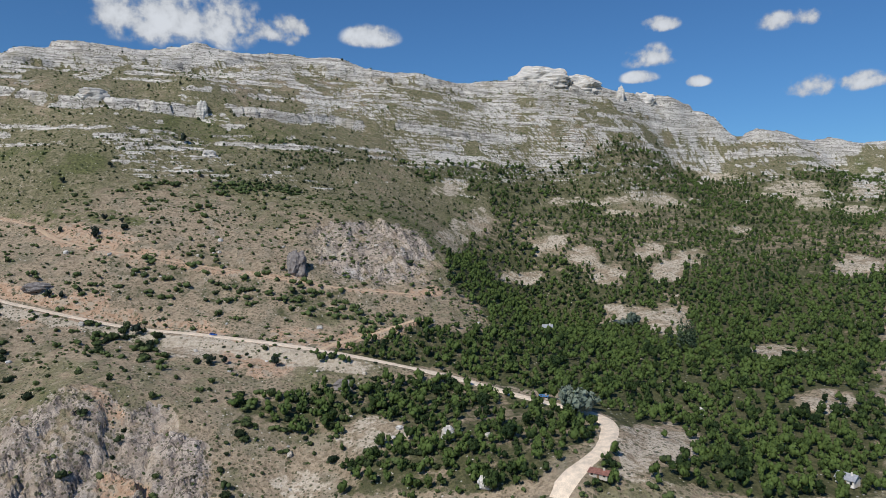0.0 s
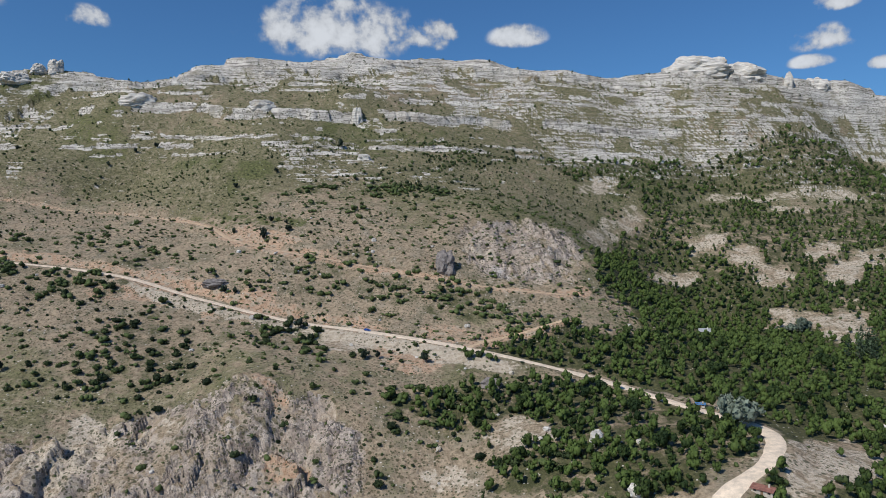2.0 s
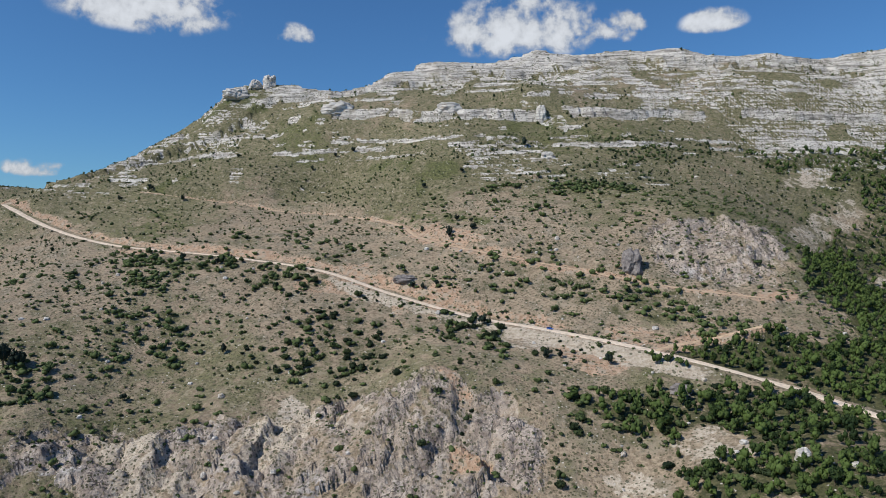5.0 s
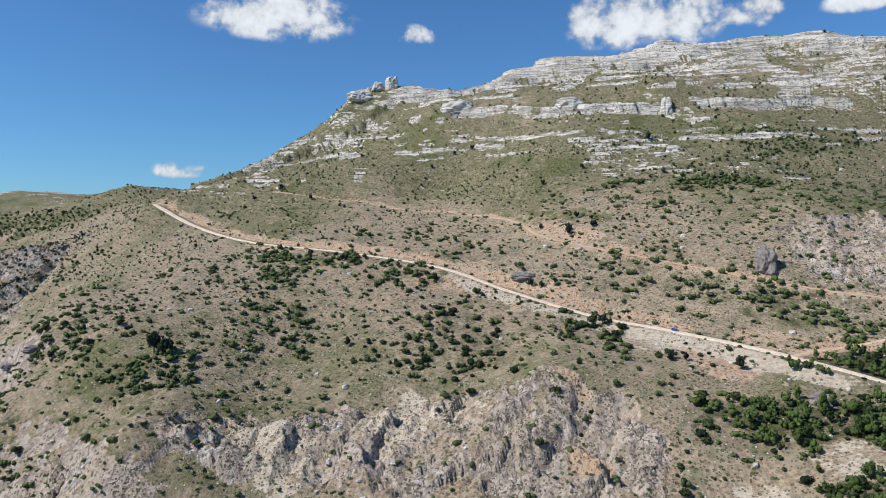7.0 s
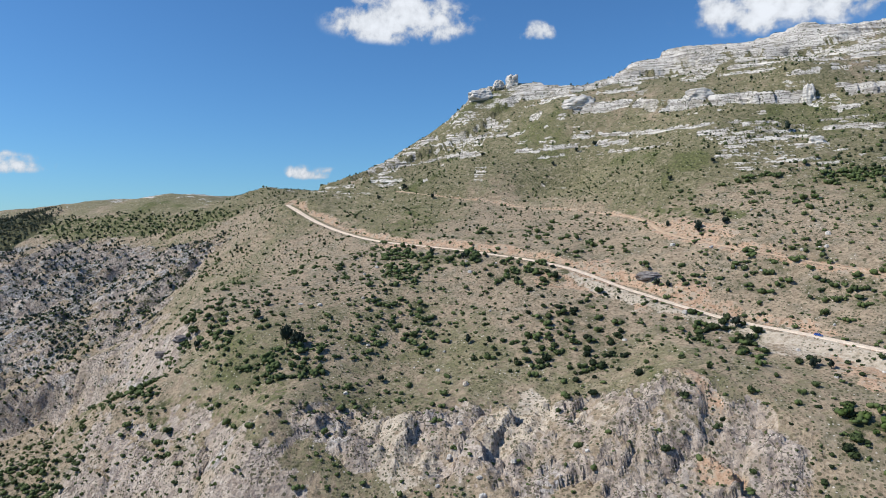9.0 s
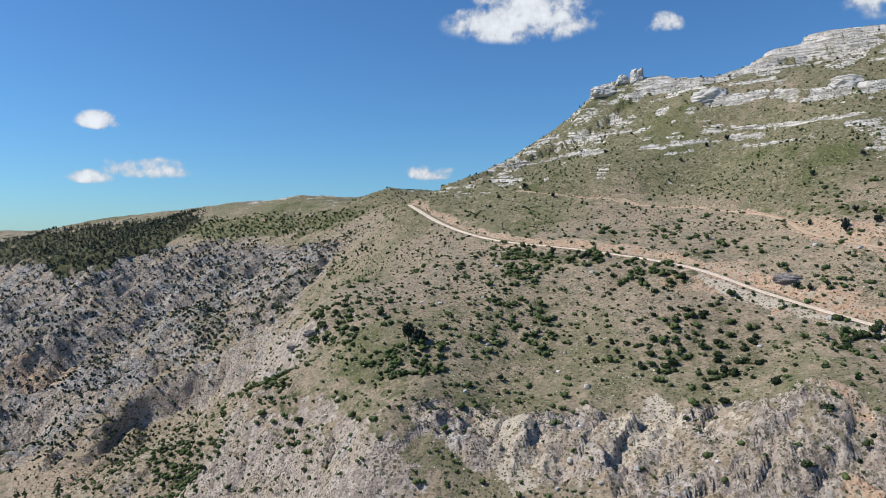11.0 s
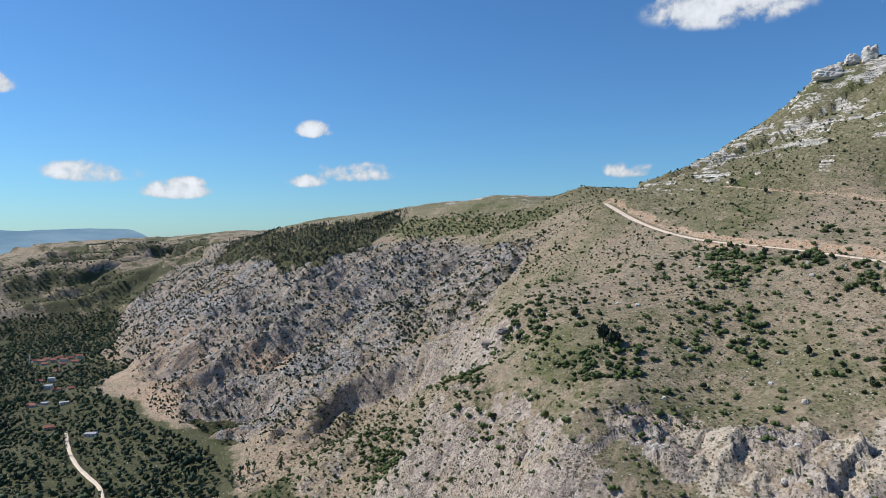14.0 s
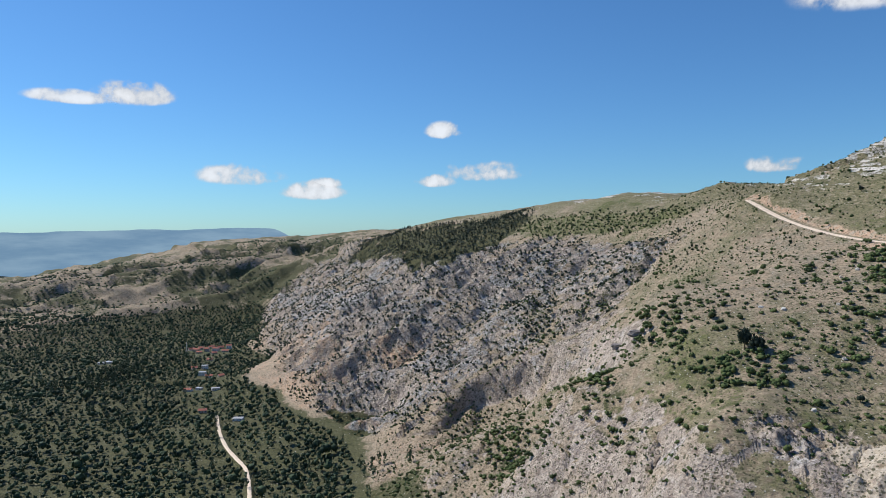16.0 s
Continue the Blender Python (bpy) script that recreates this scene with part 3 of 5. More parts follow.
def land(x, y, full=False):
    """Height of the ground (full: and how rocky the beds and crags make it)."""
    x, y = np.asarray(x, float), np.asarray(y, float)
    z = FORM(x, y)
    far = smooth(np.hypot(x, y), 1200, 2500)
    crag = np.maximum.reduce([within("crag_near", x, y, 8, 12), within("knob", x, y, 8, 10), 0.45 * within("spur_low", x, y, 14, 20)])
    scree = within("scree", x, y, 12)
    z = z + 6.0 * fbm(x, y, 120, 5, 1) * (1 + 1.5 * far)
    # spurs and side canyons of the hills across the valley
    hill = far * smooth(z, 16, 70)
    canyon = np.abs(fbm(x + 0.4 * y, 0.6 * y, 520, 4, 27))
    z = z + hill * (smooth(z, 290, 190) * (10 - 50 * smooth(canyon, 0.2, 0.0) * smooth(z, 60, 150)) + smooth(z, 290, 120) * (44 * (0.45 - 2 * np.abs(fbm(x + 0.5 * y, 0.7 * y, 230, 5, 28))) + 10 * (0.4 - 2 * np.abs(fbm(x, y, 60, 3, 46)))))
    z = np.where(far > 0, np.maximum(z, 10 + 0 * z), z)
    rim = 196 + 16 * fbm(x, y, 240, 3, 45)
    z = z + hill * 22 * (smooth(z, rim - 7, rim + 5) - smooth(z, rim - 60, rim + 60))
    z = z + 1.0 * fbm(x, y, 16, 3, 2)
    z = z + ribs(x, y)
    # beds of rock: risers and treads on the upper mountain
    up = smooth(z, 322, 345) * (1 - far)
    jag = np.zeros_like(z)
    hi = up > 0
    if hi.any():
        jag[hi] = 1.5 * facets(x[hi], y[hi], 12, 80) + 0.9 * facets(x[hi], y[hi], 4.5, 81)
    s = z + 10 * fbm(x, y, 190, 3, 3) + 4 * fbm(x, y, 45, 3, 13) + jag
    bed = np.zeros_like(z)
    add = np.zeros_like(z)
    for k, (level, thick) in enumerate(BEDS):
        on = up * smooth(0.5 * fbm(x, y, 150, 2, 40 + k) + 0.95 * fbm(x, y, 34, 4, 60 + k) + (0.18 if thick > 10 else -0.04), -0.02, 0.12)
        add = add + on * thick * (smooth(s, level - 1.6, level + 1.6) - smooth(s, level - 1.1 * thick, level + 1.1 * thick))
        bed = np.maximum(bed, on * smooth(np.abs(s - level + 1), 0.30 * thick + 2, 0.18 * thick))
    # thin ledges between the great beds
    q = (z + 9 * fbm(x, y, 210, 3, 8) + 2 * fbm(x, y, 14, 2, 9) + 0.5 * jag) / 5.2
    tread = q - np.floor(q)
    low = 0.9 * smooth(z, 262, 320) * (1 - far)
    on = np.maximum(up, low) * smooth(0.7 * fbm(x, y, 110, 3, 48) + 0.8 * fbm(x, y, 26, 3, 49) + 0.1 * smooth(x, -260, 80) - 0.04, 0.02, 0.16)
    add = add + on * 4.6 * (smooth(tread, 0.55, 0.78) - tread) * (1 - 0.7 * bed)
    bed = np.maximum(bed, 0.78 * on * smooth(tread, 0.5, 0.62) * smooth(tread, 1.0, 0.86))
    z = z + add
    # the cap rock along the crest: a low broken wall
    cd, _ = along(CREST, x, y, 70)
    cap = smooth(cd + 7 * fbm(x, y, 30, 3, 29) + 1.6 * jag, 30, 26)
    lift = 9.0 * (cap - smooth(cd, 62, 4)) * (1 - far)
    z = z + lift
    bed = np.maximum(bed, 0.85 * smooth(cd + 14 * fbm(x, y, 24, 3, 30), 34, 24) * smooth(x, -650, -590))
    z = z + bed * 0.55 * jag
    # crags: facets, ribs and clefts
    rough = (crag > 0.01) | (scree > 0.01)
    if rough.any():
        cx, cy = x[rough], y[rough]
        wx, wy = cx + 5 * fbm(cx, cy, 22, 2, 71), cy + 5 * fbm(cx, cy, 22, 2, 72)
        broken = np.zeros_like(z)
        broken[rough] = 2.4 * facets(wx, wy, 24, 82, 1.0) + 1.5 * facets(wx, wy, 9, 83, 1.0) + 0.75 * facets(wx, wy, 3.4, 84)
        rib = 1 - np.abs(fbm(x + 6 * grain(x, y, 20, 70), 0.7 * y, 34, 3, 21)) * 2.4
        cleft = smooth(np.abs(fbm(x + 0.25 * y, y * 0.4, 26, 3, 25)), 0.07, 0.0)
        z = z + crag * (4.5 * (rib - 0.5) + broken - 2.5 * cleft)
        u, v = x - 0.3 * y, 0.3 * x + y
        spine = 0.5 - 2.2 * np.abs(fbm(u + 16 * fbm(x, y, 60, 2, 73), 0.28 * v, 74, 4, 24))
        z = z + scree * (24.0 * spine + 0.7 * broken)
    for line, half, bank in WAYS:
        d, h = along(line, x, y, half + bank)
        z = z + (h - 0.3 - z) * smooth(d, half + bank, half)
    return (z, bed, crag, scree) if full else z


def covers(x, y, z, slope, bed, crag, scree):
    """How much of each ground cover lies at a place."""
    n1, n2 = fbm(x, y, 90, 4, 5), fbm(x, y, 30, 4, 6)
    c = {}
    rise = smooth(z, 290, 345)
    east = smooth(x, -80, 60)
    c["lime"] = np.clip(bed * 0.8 + 0.2 * smooth(slope, 0.9, 1.5) * smooth(z, 310, 350) + 0.06 * smooth(z, 440, 490)
                        + rise * (0.02 + 0.2 * east) + 0.3 * n2 * rise
                        + (0.34 + 0.5 * n2) * smooth(np.hypot(x, y), 1130, 1210) * smooth(x, -1500, -1350) * smooth(x, -800, -900) * smooth(z, 309, 317), 0, 1)
    c["crag"] = np.maximum(0.57 * crag + 0.3 * crag * n2, smooth(slope + 0.2 * n2, 0.95, 1.3) * smooth(z, 320, 260) * smooth(np.minimum(along(TRACK, x, y, 24)[0], along(ROAD, x, y, 24)[0]), 14, 22))
    c["scree"] = 0.55 * scree + 0.25 * scree * n1 + 0.35 * within("grey_low", x, y, 25, 25)
    c["dry"] = 0.38 + 0.48 * n1 + 0.38 * smooth(z, 250, 305)
    c["lush"] = np.maximum(patches("lush", x, y, 0.6) * 0.5, smooth(n1 + 0.4 * n2, 0.15, 0.6) * (0.44 + 0.22 * smooth(z, 260, 315)))
    c["lush"] = np.maximum(c["lush"], 0.6 * within("plateau_green", x, y, 20, 25))
    skirt = smooth(x, -560, -640) * smooth(z, 16, 24) * smooth(z, 150, 80) * smooth(np.hypot(x, y), 1900, 1500)
    c["lush"] *= 1 - skirt
    c["dry"] -= 0.1 * skirt
    dist, high = along(ROAD, x, y, 40)
    cut = smooth(dist + 7 * n2, 17, 10) * smooth(z - high, -0.5, 1.5)
    tdist, _ = along(TRACK, x, y, 20)
    tdist = np.minimum(tdist, along(LOOP, x, y, 20)[0])
    c["red"] = np.maximum.reduce([0.85 * cut, 0.68 * patches("red", x, y, 0.7), 0.72 * smooth(tdist + 3 * n2, 9, 4), 0.44 * skirt + 0.4 * skirt * n1])
    spill = smooth(dist + 6 * n2, 20, 12) * smooth(high - z, -0.5, 1.5) * smooth(x, -360, -260) * smooth(x, -20, -60)
    c["pale"] = np.maximum.reduce([0.6 * patches("pale", x, y, 0.6), 0.54 * patches("bare", x, y, 0.8), 0.8 * spill])
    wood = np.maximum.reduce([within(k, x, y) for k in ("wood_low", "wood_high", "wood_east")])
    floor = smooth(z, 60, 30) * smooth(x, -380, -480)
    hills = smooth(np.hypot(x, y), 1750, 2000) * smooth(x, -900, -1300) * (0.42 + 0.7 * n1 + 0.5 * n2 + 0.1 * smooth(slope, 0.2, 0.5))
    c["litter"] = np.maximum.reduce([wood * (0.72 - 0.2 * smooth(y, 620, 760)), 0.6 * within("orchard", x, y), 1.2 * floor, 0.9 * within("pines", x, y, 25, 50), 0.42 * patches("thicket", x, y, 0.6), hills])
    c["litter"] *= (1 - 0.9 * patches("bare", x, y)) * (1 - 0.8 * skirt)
    return c


def axis(stops):
    out = []
    for (a, step), (b, _) in zip(stops[:-1], stops[1:]):
        n = max(1, round((b - a) / step))
        out += [a + (b - a) * k / n for k in range(n)]
    return np.array(out + [stops[-1][0]])


def mesh_from(name, verts, faces, materials, smooth_shade=False):
    """A mesh from arrays: verts (n, 3), faces (m, 3 or 4)."""
    me = bpy.data.meshes.new(name)
    k = faces.shape[1]
    me.vertices.add(len(verts))
    me.vertices.foreach_set("co", np.ascontiguousarray(verts, np.float32).ravel())
    me.loops.add(faces.size)
    me.loops.foreach_set("vertex_index", np.ascontiguousarray(faces, np.int32).ravel())
    me.polygons.add(len(faces))
    me.polygons.foreach_set("loop_start", np.arange(0, faces.size, k, dtype=np.int32))
    if smooth_shade:
        me.polygons.foreach_set("use_smooth", np.ones(len(faces), bool))
    me.update(calc_edges=True)
    for mat in materials:
        me.materials.append(mat)
    return me


def set_attr(me, name, values):
    a = me.attributes.new(name, "FLOAT", "POINT")
    a.data.foreach_set("value", np.ascontiguousarray(values, np.float32))


# rings of ground, finest on the mountainside that faces the gorge
GA = np.radians(axis([(-34, 0.185), (118, 3), (326, 3)]))[:-1]
GR = axis([(0.01, 14), (230, 1.25), (470, 1.8), (720, 1.9), (1150, 6), (1700, 12), (2600, 60), (4950, 60)])
ga, gr = np.meshgrid(GA, GR)
gx, gy = 0.4 - np.sin(ga) * gr, 0.2 + np.cos(ga) * gr
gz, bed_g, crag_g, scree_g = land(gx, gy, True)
s_out = np.gradient(gz, GR, axis=0)
s_round = (np.roll(gz, -1, 1) - np.roll(gz, 1, 1)) / np.maximum(gr * ((np.roll(ga, -1, 1) - np.roll(ga, 1, 1)) % (2 * math.pi)), 0.5)
slope_g = np.hypot(s_out, s_round)
cov = covers(gx, gy, gz, slope_g, bed_g, crag_g, scree_g)
idx = np.arange(gx.size).reshape(gx.shape)
nxt = np.roll(idx, -1, 1)
quads = np.stack([idx[:-1], idx[1:], nxt[1:], nxt[:-1]], -1).reshape(-1, 4)
ground_mesh = mesh_from("ground", np.stack([gx, gy, gz], -1).reshape(-1, 3), quads, [MAT_GROUND], True)
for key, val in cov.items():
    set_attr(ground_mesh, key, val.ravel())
ground = tagged(new("ground", ground_mesh), "dry rocky mountainside with ledges, grass and red soil above a gorge", "ground", kind="structure")


def ribbon(name, line, half, mat, label, wobble=0.5):
    """A graded way laid on its bench, with uneven edges and two worn wheel ruts."""
    d = np.gradient(line[:, :2], axis=0)
    d /= np.linalg.norm(d, axis=1)[:, None]
    side = np.stack([d[:, 1], -d[:, 0]], 1)
    offs = np.array([-1, -0.7, -0.45, -0.2, 0.2, 0.45, 0.7, 1.0])
    lift = np.array([-0.35, 0.1, 0.02, 0.12, 0.12, 0.02, 0.1, -0.35])
    n = len(line)
    k = np.arange(n)
    wide = half * (1 + 0.22 * grain(k * 4.0, k * 0.0, 22, 9))[:, None] * offs[None]
    wide[:, 0] -= wobble * lattice(k, k * 0, 3)
    wide[:, -1] += wobble * lattice(k, k * 0, 4)
    v = np.zeros((n, len(offs), 3))
    v[:, :, :2] = line[:, None, :2] + side[:, None] * wide[..., None]
    v[:, :, 2] = line[:, 2:3] + lift[None]
    i = np.arange(n * len(offs)).reshape(n, -1)
    f = np.stack([i[:-1, :-1], i[:-1, 1:], i[1:, 1:], i[1:, :-1]], -1).reshape(-1, 4)
    return tagged(new(name, mesh_from(name, v.reshape(-1, 3), f, [mat], True)), label, "road", kind="structure")


ribbon("road", ROAD, 3.6, MAT_ROAD, "pale unpaved gravel road cut into the hillside")
ribbon("track", LOOP, 1.9, MAT_TRACK, "red earth spur track climbing from the gravel road")
ribbon("road", VALE, 1.9, MAT_ROAD, "pale road through the woods of the valley floor")
ribbon("track", TRACK, 2.3, MAT_TRACK, "narrow earth track across the dry slope")

# ---------------- plants ----------------
rng = np.random.default_rng(7)


def leaves(lumps, n, size, up=0.25):
    """Leaf clumps as bent quads over a set of lumps (x, y, z, rx, ry, rz)."""
    lumps = np.array(lumps, float)
    area = lumps[:, 3] * lumps[:, 5]
    k = rng.choice(len(lumps), n, p=area / area.sum())
    d = rng.normal(size=(n, 3))
    d[:, 2] += up
    d /= np.linalg.norm(d, axis=1)[:, None]
    c = lumps[k, :3] + d * lumps[k, 3:] * rng.uniform(0.78, 1.18, (n, 1))
    c[:, 2] = np.maximum(c[:, 2], 0.05)
    nrm = d + rng.normal(scale=0.55, size=(n, 3))
    nrm /= np.linalg.norm(nrm, axis=1)[:, None]
    a = np.cross(nrm, rng.normal(size=(n, 3)))
    a /= np.linalg.norm(a, axis=1)[:, None]
    b = np.cross(nrm, a)
    s = size * rng.uniform(0.6, 1.3, (n, 1))
    corners = [c + s * (a * u + b * v) + nrm * w * s for u, v, w in ((-1, -0.55, -0.25), (0.1, -0.9, 0.1), (1, 0.35, -0.2), (-0.2, 0.85, 0.12))]
    v = np.stack(corners, 1).reshape(-1, 3)
    return v, np.arange(4 * n).reshape(-1, 4)


def ico():
    bm = bmesh.new()
    bmesh.ops.create_icosphere(bm, subdivisions=1, radius=1.0)
    v, f = np.array([p.co[:] for p in bm.verts]), np.array([[p.index for p in q.verts] for q in bm.faces])
    bm.free()
    return v, f


ICO = ico()


def bushy(lumps, n, size, up=0.25):
    """Leafy masses: an uneven dense body for each lump, with n leaf clumps that break its outline; all triangles."""
    vs, fs, base = [], [], 0
    for l in np.array(lumps, float):
        v = ICO[0] * rng.uniform(0.74, 1.12, (len(ICO[0]), 1)) * l[3:] + l[:3]
        v[:, 2] = np.maximum(v[:, 2], -0.05)
        vs.append(v)
        fs.append(ICO[1][(v[ICO[1], 2] > 0.0).any(1)] + base)
        base += len(v)
    if n:
        v, q = leaves(lumps, n, size, up)
        vs.append(v)
        fs.append(np.vstack([q[:, [0, 1, 2]], q[:, [0, 2, 3]]]) + base)
    return np.vstack(vs), np.vstack(fs)


def shrub_shape(n, k=4):
    lumps = [(rng.normal(0, 0.30), rng.normal(0, 0.30), rng.uniform(0.25, 0.55), rng.uniform(0.36, 0.58), rng.uniform(0.36, 0.58), rng.uniform(0.32, 0.5)) for _ in range(k)]
    return bushy(lumps, n, 0.13 if n > 40 else 0.2)


def crown_shape(n, k=5):
    lumps = [(rng.normal(0, 0.36), rng.normal(0, 0.36), rng.uniform(0.62, 1.15), rng.uniform(0.28, 0.46), rng.uniform(0.28, 0.46), rng.uniform(0.24, 0.4)) for _ in range(k)]
    lumps.append((0, 0, 0.68, 0.5, 0.5, 0.4))
    return bushy(lumps, n, 0.11 if n > 120 else 0.15 if n > 30 else 0.24, 0.35)


def pine_shape(n):
    """Whorls of drooping boughs round a stem, narrowing to the top."""
    h = np.sort(rng.uniform(0.12, 1.0, n))
    a = rng.uniform(0, 2 * math.pi, n)
    r = (1.08 - h) ** 0.85 * rng.uniform(0.22, 0.36, n)
    w = 0.35 * r + 0.05
    ca, sa = np.cos(a), np.sin(a)
    top = np.stack([0 * h, 0 * h, h + 0.07], 1)
    tip = np.stack([ca * r, sa * r, h - 0.10], 1)
    l = np.stack([ca * r * 0.55 - sa * w, sa * r * 0.55 + ca * w, h - 0.02], 1)
    q = np.stack([ca * r * 0.55 + sa * w, sa * r * 0.55 - ca * w, h - 0.02], 1)
    return np.stack([top, l, tip, q], 1).reshape(-1, 3), np.arange(4 * n).reshape(-1, 4)


def poplar_shape(n):
    lumps = [(rng.normal(0, 0.03), rng.normal(0, 0.03), z, 0.17 * w, 0.17 * w, 0.16) for z, w in ((0.2, 0.7), (0.35, 1.0), (0.5, 1.05), (0.65, 0.9), (0.8, 0.65), (0.93, 0.35))]
    return leaves(lumps, n, 0.42 / math.sqrt(n) * 1.2, 0.5)


def spread(step, x0, x1, y0, y1, seed):
    """Jittered places over a part of the plan."""
    r = np.random.default_rng(seed)
    u, v = np.meshgrid(np.arange(x0, x1, step), np.arange(y0, y1, step))
    u = (u + r.uniform(-0.5, 0.5, u.shape) * step).ravel()
    v = (v + r.uniform(-0.5, 0.5, v.shape) * step).ravel()
    return u, v, r.uniform(0, 1, u.size), r


def clear_of_ways(x, y, gap):
    ok = np.ones(x.shape, bool)
    for line, half, _ in WAYS:
        ok &= along(line, x, y, half + gap + 2)[0] > half + gap
    return ok


def plant_mass(name, shapes, x, y, z, wide, tall, mat, label, category, seed):
    """Many plants as one object: copies of a few shapes, each turned, sized and toned."""
    r = np.random.default_rng(seed)
    turn, tone, pick = r.uniform(0, 6.283, len(x)), r.uniform(0, 1, len(x)), r.integers(0, len(shapes), len(x))
    vs, fs, ts, base = [], [], [], 0
    for k, (v, f) in enumerate(shapes):
        sel = np.nonzero(pick == k)[0]
        if not len(sel):
            continue
        c, s = np.cos(turn[sel])[:, None], np.sin(turn[sel])[:, None]
        w, h = wide[sel][:, None], tall[sel][:, None]
        q = np.stack([(v[None, :, 0] * c - v[None, :, 1] * s) * w + x[sel][:, None], (v[None, :, 0] * s + v[None, :, 1] * c) * w + y[sel][:, None],
                      v[None, :, 2] * h + z[sel][:, None]], -1)
        vs.append(q.reshape(-1, 3))
        fs.append((f[None] + base + (np.arange(len(sel)) * len(v))[:, None, None]).reshape(-1, f.shape[1]))
        ts.append(np.repeat(tone[sel], len(v)))
        base += len(sel) * len(v)
    me = mesh_from(name, np.vstack(vs), np.vstack(fs), [mat])
    set_attr(me, "tone", np.concatenate(ts))
    return tagged(new(name, me), label, category, kind="stuff")


def stem(height, radius, limbs, lean=0.08, sides=6):
    """A tapered trunk that bends a little and bears limbs."""
    bm = bmesh.new()

    def tube(a, b, ra, rb):
        a, b = Vector(a), Vector(b)
        q = (b - a).to_track_quat("Z", "Y")
        rings = [[bm.verts.new(p + q @ Vector((r * math.cos(t), r * math.sin(t), 0))) for t in [6.283 * i / sides for i in range(sides)]] for p, r in ((a, ra), (b, rb))]
        for i in range(sides):
            bm.faces.new((rings[0][i], rings[0][(i + 1) % sides], rings[1][(i + 1) % sides], rings[1][i]))
        bm.faces.new(rings[1])

    mid = (rng.normal(0, lean) * height, rng.normal(0, lean) * height, height * 0.5)
    top = (rng.normal(0, lean) * height, rng.normal(0, lean) * height, height)
    tube((0, 0, -0.3), mid, radius, radius * 0.75)
    tube(mid, top, radius * 0.75, radius * 0.35)
    for _ in range(limbs):
        a = rng.uniform(0, 6.283)
        k = rng.uniform(0.35, 0.9)
        foot = Vector(mid) * k + Vector((0, 0, height * 0.1))
        tube(foot, foot + Vector((math.cos(a) * height * 0.38, math.sin(a) * height * 0.38, height * rng.uniform(0.25, 0.5))), radius * 0.45, radius * 0.15)
    me = bpy.data.meshes.new("trunk")
    bm.to_mesh(me)
    bm.free()
    me.materials.append(MAT_BARK)
    return me


def plant(name, part_names, stem_mesh, shape, mat, label, category, group):
    """One plant: an empty at its foot with stem and foliage."""
    top = tagged(new(name), label, category, group)
    for pname, me in zip(part_names, (stem_mesh, mesh_from(part_names[1], *shape, [mat]))):
        ob = new(pname, me)
        ob.parent = top
    return top


def grove(protos, x, y, z, wide, tall, seed):
    """Copies of a few plants at given places; the first ones stand themselves."""
    r = np.random.default_rng(seed)
    for i in range(len(x)):
        m = Matrix.LocRotScale((x[i], y[i], z[i] - 0.1), Euler((0, 0, r.uniform(0, 6.283))), None)
        s = Matrix.Diagonal((wide[i], wide[i], tall[i], 1))
        p = protos[i % len(protos)]
        if i < len(protos):
            p.matrix_basis = m @ s
        else:
            c = copy_thing(p, m)
            c.scale = (wide[i], wide[i], tall[i])


def wood_share(x, y):
    w = np.maximum.reduce([within(k, x, y, 4, 9) for k in ("wood_low", "wood_high", "wood_east")])
    return w * (1 - 0.93 * patches("bare", x, y))


# --- shrubs on the open slopes
x, y, u, r = spread(3.6, -1000, 560, -150, 1180, 21)
az = np.degrees(np.arctan2(-x, y))
dist = np.hypot(x, y)
clump = fbm(x, y, 34, 3, 50)
tuft = fbm(x, y, 11, 2, 51)
wood = wood_share(x, y)
crag = np.maximum(within("crag_near", x, y), within("knob", x, y))
thick = patches("thicket", x, y)
p = 0.25 + 0.42 * smooth(clump, 0.0, 0.45) + 0.14 * smooth(tuft, 0.2, 0.6)
p = p + 0.14 * smooth(y, 440, 520) * smooth(y, 840, 760)
p = p + 0.16 * smooth(x, -60, 60) * smooth(y, 840, 900)
p = np.maximum(p, 0.7 * within("spur_low", x, y))
p = np.maximum(p, (0.34 + 0.4 * smooth(clump, -0.1, 0.35)) * smooth(x, -520, -600) * smooth(y, 330, 260))
p = np.maximum(p * (1 - 0.35 * crag), 0.5 * thick * smooth(tuft, -0.5, 0.2))
p = p * (1 - 0.9 * wood) * (1 - 0.8 * patches("bare", x, y)) * (1 - 0.85 * patches("pale", x, y))
keep = (u < p) & (az > -36) & (az < 100) & (dist > 240) & clear_of_ways(x, y, 1.5)
x, y, thick = x[keep], y[keep], thick[keep]
z, bed, *_ = land(x, y, True)
keep = ((bed < 0.62) | (r.uniform(0, 1, len(x)) < 0.3)) & (z > 24)
x, y, z, thick = x[keep], y[keep], z[keep], thick[keep]
size = np.exp(r.normal(-0.08, 0.52, len(x))) * (0.95 + 1.25 * thick) * 1.15
size = np.clip(size * 1.2, 0.5, 3.8) * np.where(z > 400, 0.9, 1.0)
large = size > np.where(thick > 0.3, 0.6, 0.8)
x, y, z, thick, size = x[large], y[large], z[large], thick[large], size[large]
near = (x > -330) & (x < 40) & (y < 425) & (y > 290) & (size > 1.25)
sel = np.nonzero(near)[0][:: max(1, near.sum() // 300)][:300]
protos = [plant("shrub", ("stems", "foliage"), stem(0.6, 0.06, 4, 0.2, 5), shrub_shape(150), MAT_SHRUB, "dense dark green shrub on the dry stony slope", "shrub", "shrubs on the slope") for _ in range(6)]
